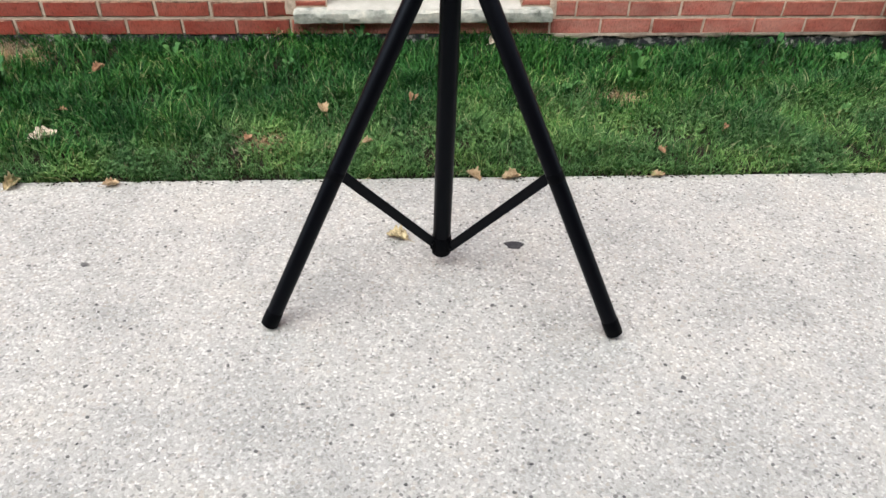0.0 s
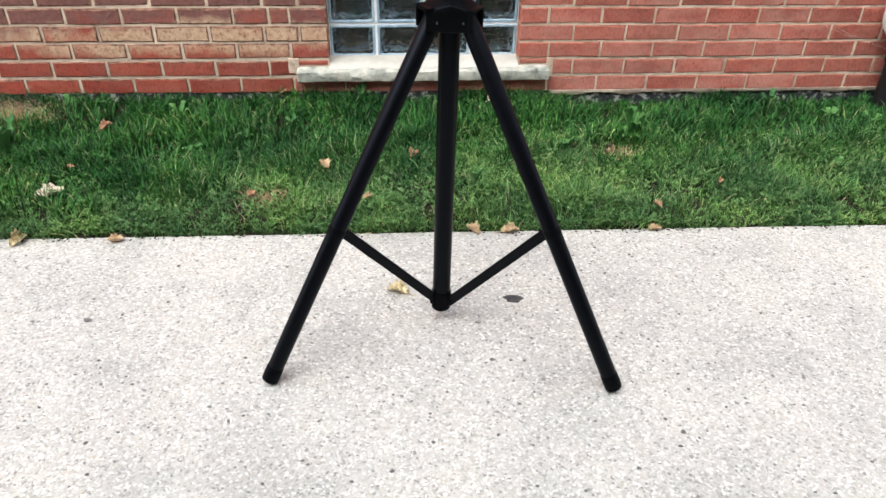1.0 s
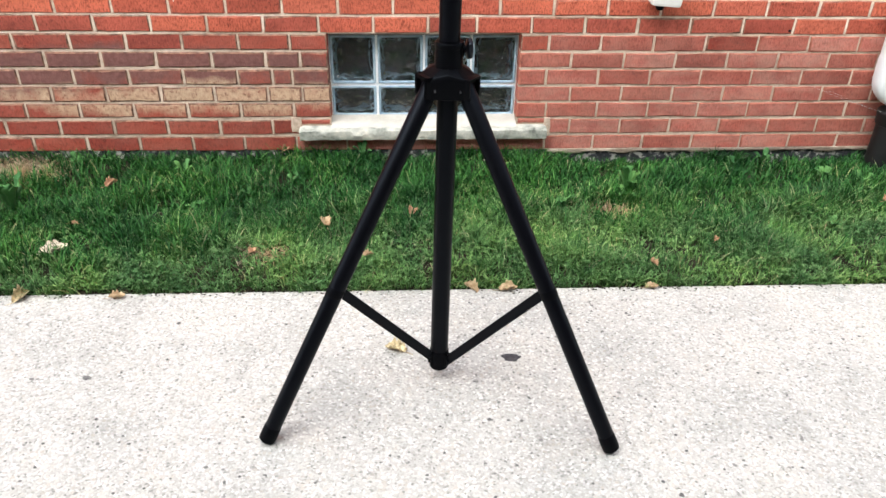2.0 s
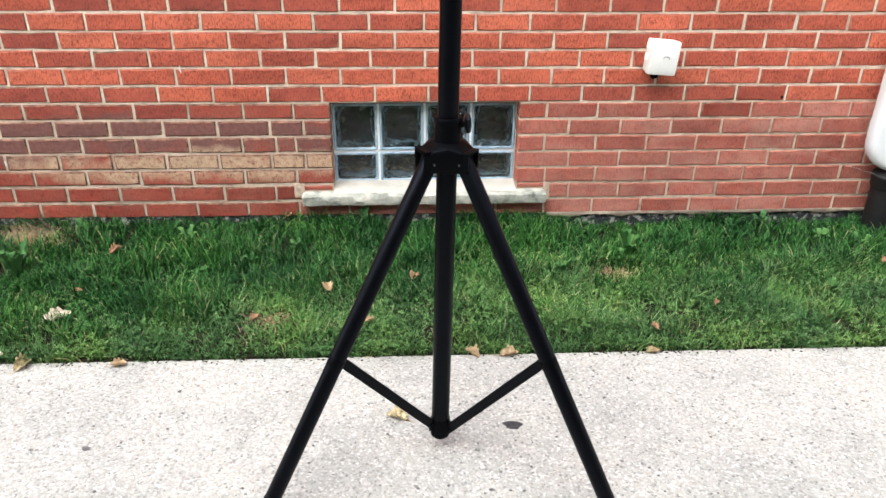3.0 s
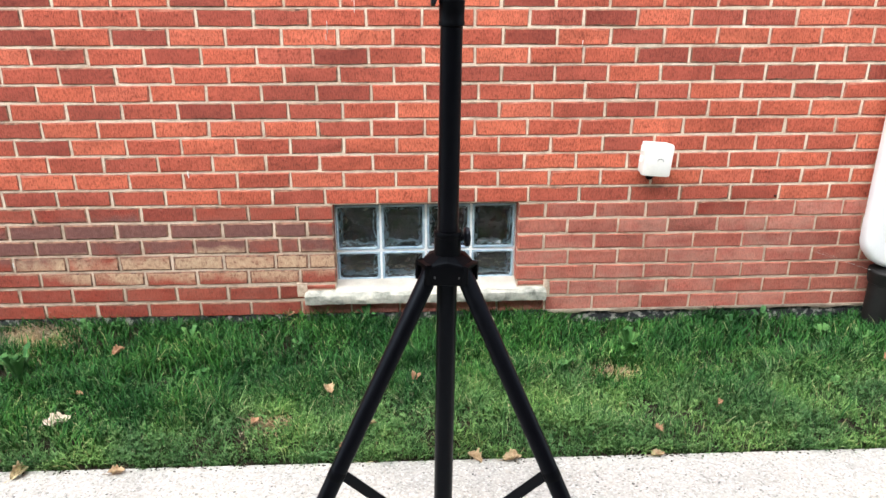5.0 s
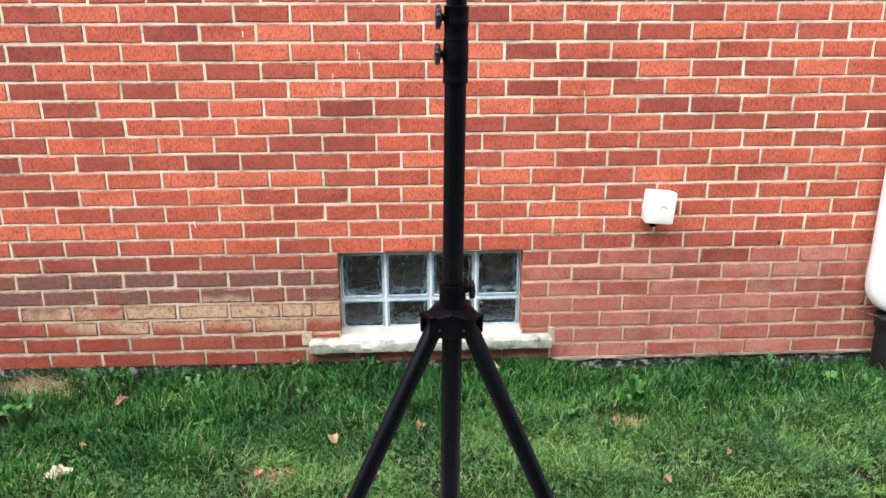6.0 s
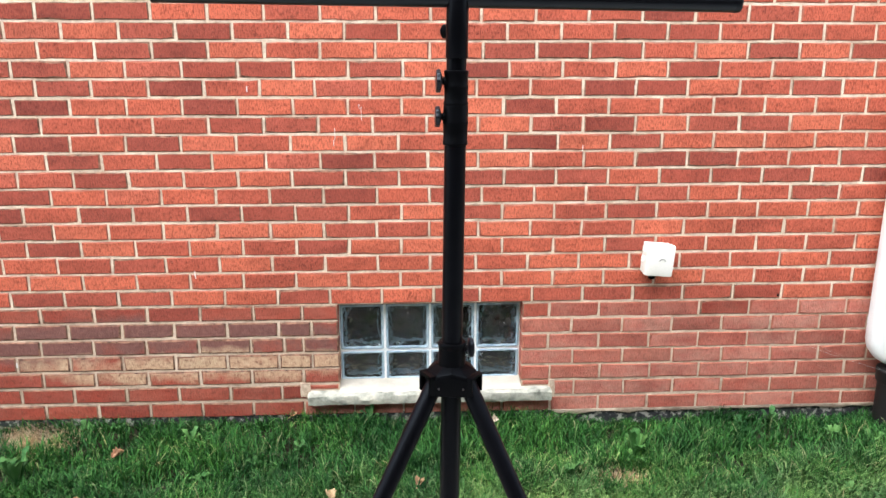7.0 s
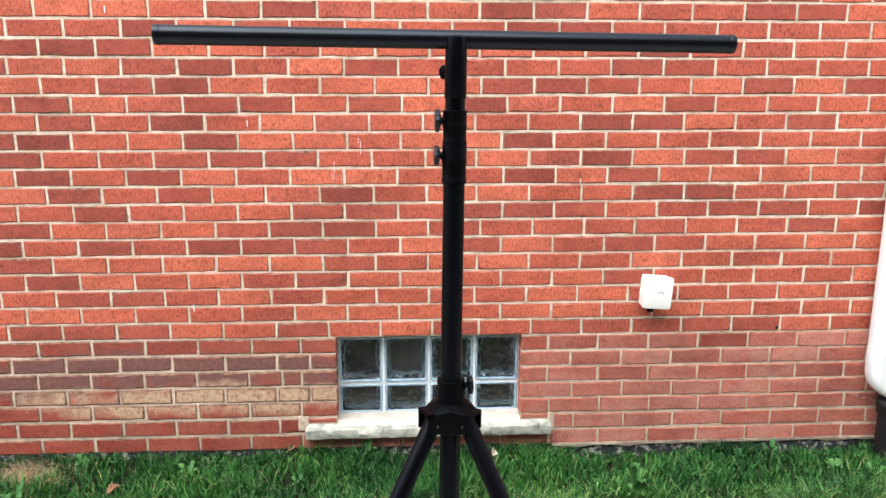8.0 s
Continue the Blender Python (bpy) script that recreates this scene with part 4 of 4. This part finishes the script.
TAN, PALE, RUST, YEL = "curled tan dry leaf", "pale curled dry leaf", "small rust-brown dry leaf", "yellow-brown speckled dry leaf"
for i, (x, y, z, size, turn, curl, mat, lab, tip) in enumerate((
        (-1.392, -0.870, 0.001, 0.066, 70, 0.9, leaf_yellow, YEL + " on the pavement's edge", 25),
        (-1.490, -0.835, 0.004, 0.055, 20, 0.9, leaf_pale, PALE + " on the pavement's edge", 0),
        (-1.094, -0.885, 0.001, 0.050, 15, 0.7, leaf_tan, TAN + " on the pavement's edge", 0),
        (0.008, -0.872, 0.001, 0.055, 140, 0.9, leaf_tan, TAN + " on the pavement's edge", 10),
        (0.128, -0.878, 0.001, 0.062, 10, 0.6, leaf_tan, TAN + " on the pavement's edge", 0),
        (0.595, -0.884, 0.001, 0.045, 0, 0.5, leaf_tan, TAN + " on the pavement's edge", 0),
        (1.40, -0.885, 0.001, 0.05, 60, 0.7, leaf_rust, RUST + " on the pavement's edge", 0),
        (-0.232, -1.168, 0.001, 0.064, 160, 0.7, leaf_yellow, YEL + " on the concrete", 0),
        (-1.345, -0.685, 0.056, 0.088, 35, 0.3, leaf_pale, PALE + " lying on the grass", 0),
        (-0.480, -0.540, 0.062, 0.055, 120, 0.8, leaf_tan, TAN + " lying on the grass", 20),
        (-1.290, -0.260, 0.085, 0.055, 60, 0.7, leaf_rust, RUST + " lying on the grass", 10),
        (-0.181, -0.480, 0.070, 0.050, 95, 0.9, leaf_rust, RUST + " lying on the grass", 40),
        (-0.320, -0.745, 0.055, 0.040, 30, 0.7, leaf_tan, TAN + " lying on the grass", 0),
        (-1.34, -0.52, 0.060, 0.035, 0, 0.6, leaf_rust, RUST + " lying on the grass", 0),
        (-0.70, -0.71, 0.052, 0.045, 80, 0.6, leaf_rust, RUST + " lying on the grass", 0),
        (-0.40, -0.835, 0.030, 0.040, 40, 0.7, leaf_rust, RUST + " at the lawn's edge", 0),
        (0.62, -0.80, 0.040, 0.036, 110, 0.8, leaf_rust, RUST + " at the lawn's edge", 25),
        (0.88, -0.66, 0.045, 0.032, 60, 0.8, leaf_rust, RUST + " lying on the grass", 20),
        (1.62, -0.44, 0.070, 0.045, 30, 0.8, leaf_rust, RUST + " lying on the grass", 0),
        (-0.68, -0.020, 0.115, 0.045, 80, 0.8, leaf_rust, RUST + " against the wall", 40),
        (0.139, -0.064, 0.095, 0.05, 75, 0.6, leaf_pale, PALE + " in the tall grass", 50))):
    fallen_leaf(x, y, z, size, turn, curl, mat, lab, 40 + i, tip)

# ---- marks and stones on the pavement ----
bm = bmesh.new()
ring = [bm.verts.new((0.092 + (0.025 + 0.004 * math.sin(3 * t) + 0.003 * math.sin(5 * t + 1)) * math.cos(t), -1.213 + (0.019 + 0.003 * math.sin(2 * t + 2)) * math.sin(t), 0.0012)) for t in [2 * math.pi * i / 40 for i in range(40)]]
bm.faces.new(ring)
ext = bmesh.ops.extrude_face_region(bm, geom=bm.faces[:])
for v in [g for g in ext["geom"] if isinstance(g, bmesh.types.BMVert)]:
    v.co.z = 0.0002
spot_ob = part("oil_spot", bm, stain, smooth=False)
tagged(spot_ob, "dark oval oil spot on the concrete pavement", "stain")


def stones(name, places, material, label, category="pebbles"):
    verts, faces = [], []
    rnd = random.Random(5)
    for x, y, r in places:
        k0 = len(verts)
        n = 7
        a0 = rnd.uniform(0, 6)
        e = rnd.uniform(0.6, 1.0)
        rr = [r * rnd.uniform(0.75, 1.2) for _ in range(n)]
        for lvl, z in ((1.0, -0.001), (0.9, 0.0008), (0.5, 0.0016)):
            for i in range(n):
                t = a0 + 2 * math.pi * i / n
                verts.append((x + rr[i] * lvl * math.cos(t), y + e * rr[i] * lvl * math.sin(t), z))
        verts.append((x, y, 0.0018))
        for l in (0, 1):
            for i in range(n):
                faces.append((k0 + l * n + i, k0 + l * n + (i + 1) % n, k0 + (l + 1) * n + (i + 1) % n, k0 + (l + 1) * n + i))
        for i in range(n):
            faces.append((k0 + 2 * n + i, k0 + 2 * n + (i + 1) % n, k0 + 3 * n))
    me = bpy.data.meshes.new(name)
    me.from_pydata(verts, [], faces)
    me.materials.append(material)
    return tagged(new(name, me), label, category, kind="stuff")


rnd = random.Random(11)
dark_places = [(-1.06, -1.252, 0.011), (0.003, -1.452, 0.007), (0.416, -1.709, 0.008), (0.396, -1.749, 0.006), (0.386, -1.669, 0.005), (0.117, -1.376, 0.005), (0.285, -1.804, 0.006), (-0.556, -1.035, 0.006), (-0.874, -1.018, 0.007),
               (-0.179, -1.439, 0.006), (-0.251, -1.786, 0.007), (-0.93, -1.675, 0.006), (-0.626, -1.626, 0.005), (-1.205, -1.251, 0.006)]
dark_places += [(rnd.uniform(-1.7, 1.7), EDGE - 0.03 - 1.3 * rnd.random(), rnd.uniform(0.0022, 0.0055)) for _ in range(420)]
stones("dark_pebbles", dark_places, pebble_dark, "small dark grey pebbles set in the concrete")
pale_places = [(rnd.uniform(-1.7, 1.7), EDGE - 0.03 - 1.3 * rnd.random(), rnd.uniform(0.002, 0.0045)) for _ in range(400)]
stones("pale_pebbles", pale_places, pebble_pale, "pale pebbles set in the concrete")

crumbs = []
for _ in range(260):
    x = rnd.choice((-1.0, -0.95, -0.45, 0.05, 0.6, 0.7, 1.2)) + rnd.gauss(0, 0.22) if rnd.random() < 0.6 else rnd.uniform(-2.2, 2.2)
    crumbs.append((x, EDGE + SKEW * x - 0.002 - abs(rnd.gauss(0, 0.011)), rnd.uniform(0.0018, 0.0050)))
stones("soil_crumbs", crumbs, soil, "crumbs of dark soil and litter along the pavement's edge", "soil")

# ---- paint flecks and a nail hole on the wall ----
FLECKS = ((-1.024, 0.712, 0.0035, 0.020), (-1.022, 0.698, 0.003, 0.010), (-0.465, 1.250, 0.0018, 0.045), (-0.470, 1.215, 0.0016, 0.022), (-0.364, 1.325, 0.0018, 0.050),
          (-0.372, 1.35, 0.0015, 0.02), (-0.780, 1.414, 0.003, 0.022), (0.477, 1.190, 0.002, 0.024), (-1.259, 1.817, 0.0035, 0.024), (-1.747, 0.345, 0.0035, 0.020), (0.665, 1.42, 0.0016, 0.016))
for x, z, w, h in FLECKS:
    bm = bmesh.new()
    box(bm, (x - w / 2, -0.0035, z - h / 2), (x + w / 2, 0.001, z + h / 2), bevel=0.0008)
    tagged(part("paint_fleck", bm, paint_fleck), "small white paint fleck on the brick wall", "paint fleck")
# a black disc gives the darkness of a small nail hole
bm = bmesh.new()
lathe(bm, [(0.005, 0.0), (0.005, 0.004), (0.003, 0.006)], axis((1.311, 0.0005, 0.588), (1.311, -1, 0.588)), 10)
tagged(part("nail", bm, black_steel), "dark disc standing for a nail hole in a mortar joint of the brick wall", "nail")

# ---- cobweb at the standpipe ----
web = empty("cobweb", Matrix.Translation((1.74, -0.09, 0.285)), "thin white cobweb strands between brick wall and standpipe", "cobweb")
for dx, dy, dz in ((-0.29, 0.086, 0.085), (-0.20, 0.086, 0.062)):
    bm = bmesh.new()
    mid = Vector((dx * 0.5, dy * 0.5, dz * 0.5 - 0.006))
    lathe(bm, [(0.00018, 0.0), (0.00018, mid.length)], axis((0, 0, 0), mid), 5)
    rest_ = Vector((dx, dy, dz)) - mid
    lathe(bm, [(0.00018, 0.0), (0.0002, rest_.length)], axis(mid, mid + rest_), 5)
    part("strand", bm, paint_fleck, web)

# ---- bricks ----
# the over-burnt bricks of the wall, by course
DARK_AT = {18: (-0.61, 0.18, 1.17, 1.37), 17: (-1.16, 0.28, 0.47), 16: (-1.58, -1.2, 0.78), 15: (-0.92, 0.68, 0.88), 14: (-1.02, 0.39, 0.59),
           13: (-0.91, -0.71, 0.11, 0.88), 12: (-1.04, 0.56, 0.77), 11: (-1.53, -0.92, 0.27), 10: (-1.61, -0.83, 0.58), 9: (-1.54, -1.14, 0.28),
           8: (-1.03, -0.42, 0.78, 0.99), 7: (-1.34, 0.89, 1.09, 1.67), 6: (-1.63, -0.41), 5: (-1.69, -0.73, 0.68), 3: (-1.54,), 0: (1.22,), -1: (-1.13,)}
DUSKY_AT = {14: (-1.22, 1.19), 12: (-1.44,), 10: (-0.63, 0.98, 1.18), 7: (-0.33, 0.1, 0.27, 0.48), 6: (0.8,), 5: (-1.34,), 4: (-1.64, -0.41), 3: (0.66,), 0: (-1.22, 0.4, 0.61, 0.81, 1.02)}


def brick_kind(k, x, r):
    for kind, at in (("dark", DARK_AT), ("dusky", DUSKY_AT)):
        if any(abs(xx - x) < 0.09 for xx in at.get(k, ())):
            return kind
    if k >= 0:
        return "dark" if r < 0.015 else "dusky" if r < 0.12 else "red"
    if x < -0.45:
        return "damp" if k <= -6 else "stained"
    if x > 1.42:
        return "clean" if r < 0.7 else "faded"
    if k == -1:
        return "damp" if r < 0.4 else "clean"
    if k >= -3:
        return "clean" if r < 0.65 else "faded"
    return "faded" if r < 0.8 else "clean"


KINDS = {"red": brick_red, "dark": brick_dark, "faded": brick_faded, "stained": brick_stained, "clean": brick_clean, "dusky": brick_dusky, "damp": brick_deep_red}


RIM = {"stained": 0.0046}       # wider crumbled edges of the stained bricks; dirt and joint shadow in their colour
DARK_EDGED = ("stained", "damp", "dark", "dusky")


def brick_corners(w, h, rnd, rim=0.0030):
    """A brick with chamfered, worn and uneven front edges, centred at its face."""
    xs = (-0.5, -0.27, 0.02, 0.24, 0.5)
    outline = [(x, -0.5) for x in xs] + [(x, 0.5) for x in reversed(xs)]
    n, v = len(outline), []
    edge = [(rnd.uniform(-0.0013, 0.0013), rnd.uniform(-0.0011, 0.0011)) for _ in outline]
    chip = [rnd.uniform(0.0, 0.0016) + 0.0035 * (rnd.random() < 0.10) for _ in outline]
    for y, inset, jit in ((0.062, 0.0, 0.0), (0.0038, 0.0, 1.0), (0.0, rim, 1.0)):
        for (ox, oz), (ex, ez), ch in zip(outline, edge, chip):
            sx, sz = (1 if ox > 0 else -1) * (abs(ox) == 0.5), (1 if oz > 0 else -1)
            ins = inset + ch * (y < 0.001)
            v.append((ox * w - sx * ins + ex * jit, y + (rnd.uniform(-0.0006, 0.0006) if jit else 0), oz * h - sz * ins + ez * jit))
    f = [tuple(range(2 * n, 3 * n))]
    for l in (0, n):
        for i in range(n):
            f.append((l + i, l + (i + 1) % n, l + n + (i + 1) % n, l + n + i))
    return v, f


cache = {}


def brick_mesh(w, h, kind, variant):
    key = (round(w / 0.004), kind, variant, h)
    if key not in cache:
        v, f = brick_corners(round(w / 0.004) * 0.004, h, random.Random(variant * 7 + key[0]), RIM.get(kind, 0.0030))
        me = bpy.data.meshes.new("brick")
        me.from_pydata(v, [], f)
        me.materials.append(KINDS[kind])
        me.materials.append(brick_rim if kind in DARK_EDGED else brick_edge)
        for p in me.polygons[11:]:
            p.material_index = 1
        cache[key] = me
    return cache[key]


# the upright joint of each course on either side of the middle, and the cut bricks beside the window
JOINT_A = {-7: -0.626, -6: -0.715, -5: -0.624, -4: -0.718, -3: -0.826, -2: -0.917, -1: -0.812, 0: -0.097, 1: -0.022, 2: -0.111, 3: -0.22, 4: -0.113, 5: -0.219,
           6: -0.11, 7: -0.023, 8: -0.117, 9: -0.024, 10: -0.121, 11: -0.213, 12: -0.13, 13: -0.207, 14: -0.107, 15: -0.219, 16: -0.104, 17: -0.212, 18: -0.11}
JOINT_B = {-7: 0.591, -6: 0.486, -5: 0.384, -4: 0.475, -3: 0.372, -2: 0.466, -1: 0.37, 0: 0.091, 1: 0.174, 2: 0.071, 3: -0.032, 4: 0.079, 5: -0.032,
           6: 0.091, 7: 0.176, 8: 0.077, 9: 0.178, 10: 0.073, 11: -0.032, 12: 0.068, 13: -0.012, 14: 0.089, 15: -0.021, 16: 0.082, 17: -0.02, 18: 0.082}
BATS = {-1: (-0.62,), -2: (-0.715, -0.585), -3: (-0.695, -0.62), -4: (-0.585,)}


def course_height(k, x=0.0):
    """The middle of a course: the lower ones run slightly down to one side."""
    z = K0 + C * (k if k <= 0 else 0.9935 * k)
    fall = 0.0035 * min(1.0, max(0.0, (7 - k) / 6))
    return z - fall * (x + 0.45) - (0.0025 * (-5 - k) if k < -5 else 0.0)


def course(k):
    """The bricks of one course, cut at the window and its sill."""
    rnd = random.Random(900 + k)
    size_a, size_b = 0.20486 - 0.00028 * k, 0.20622 - 0.00044 * k
    a0 = JOINT_A.get(k, -0.11 if k % 2 == 0 else -0.215)
    b0 = JOINT_B.get(k, a0 + 0.193)
    joints = [a0 - i * size_a for i in range(17)] + [b0 + i * size_b for i in range(17)] + list(BATS.get(k, ()))
    if k == -7:
        joints += [a0 + (b0 - a0) * i / 6 for i in range(1, 6)]
    joints = sorted(q + rnd.uniform(-0.0012, 0.0012) for q in joints)
    holes = []
    if -6 < k < 0:
        holes.append((OPEN[0] + 0.0015, OPEN[1] - 0.0015))
    if k == -6:
        holes.append((-0.612, 0.392))
    out_ = []
    for a, b in zip(joints, joints[1:]):
        a, b = max(a + 0.0043, X0), min(b - 0.0043, X1)
        cut = [(a, b)]
        for h0, h1 in holes:
            cut = [(p, q) for p, q in ((a, min(b, h0)), (max(a, h1), b)) if q - p > 0.012]
        out_ += [list(c) for c in cut if c[1] - c[0] > 0.012]
    return out_


# thin split bricks between the sill's ends and the course over it
for x0, x1, kind in ((-0.600, -0.487, "stained"), (0.271, 0.385, "clean")):
    v, f = brick_corners(x1 - x0, 0.019, random.Random(41))
    me = bpy.data.meshes.new("brick")
    me.from_pydata(v, [], f)
    me.materials.append(KINDS[kind])
    me.materials.append(brick_edge)
    for p in me.polygons[11:]:
        p.material_index = 1
    ob = new("brick", me)
    ob.parent = wall
    ob.matrix_basis = pose((x0 + x1) / 2, 0.0, 0.2235)
rest = {kind: ([], []) for kind in KINDS}
count = 0
for k in range(-7, 30):
    rnd = random.Random(333 + k)
    high = 0.0592
    for a, b in course(k):
        x, w = (a + b) / 2, b - a
        zc = course_height(k, x)
        kind = brick_kind(k, x, rnd.random())
        under_sill = k == -7 and -0.61 < x < 0.39
        if under_sill:
            kind = "faded"
        dz, dy, turn = rnd.uniform(-0.0012, 0.0012), rnd.uniform(-0.001, 0.0015), rnd.uniform(-0.25, 0.25)
        if -1.95 < x < 1.80 and k <= 8 and count < 300:
            ob = new("brick", brick_mesh(w, high, kind, rnd.randrange(7)))
            ob.parent = wall
            ob.matrix_basis = pose(x, dy, zc + dz, 0, turn, 0)
            count += 1
        else:
            v, f = brick_corners(w, high, rnd, RIM.get(kind, 0.0030))
            vs, fs = rest[kind]
            n0 = len(vs)
            t = radians(turn)
            vs += [(x + p[0] * math.cos(t) + p[2] * math.sin(t), p[1] + dy, zc + dz + p[2] * math.cos(t) - p[0] * math.sin(t)) for p in v]
            fs += [tuple(i + n0 for i in q) for q in f]
for kind, (vs, fs) in rest.items():
    if vs:
        me = bpy.data.meshes.new("bricks")
        me.from_pydata(vs, [], fs)
        me.materials.append(KINDS[kind])
        me.materials.append(brick_rim if kind in DARK_EDGED else brick_edge)
        for p in me.polygons:
            p.material_index = int(p.index % 21 > 10)
        ob = tagged(new("bricks", me), kind="stuff")
        ob.parent = wall
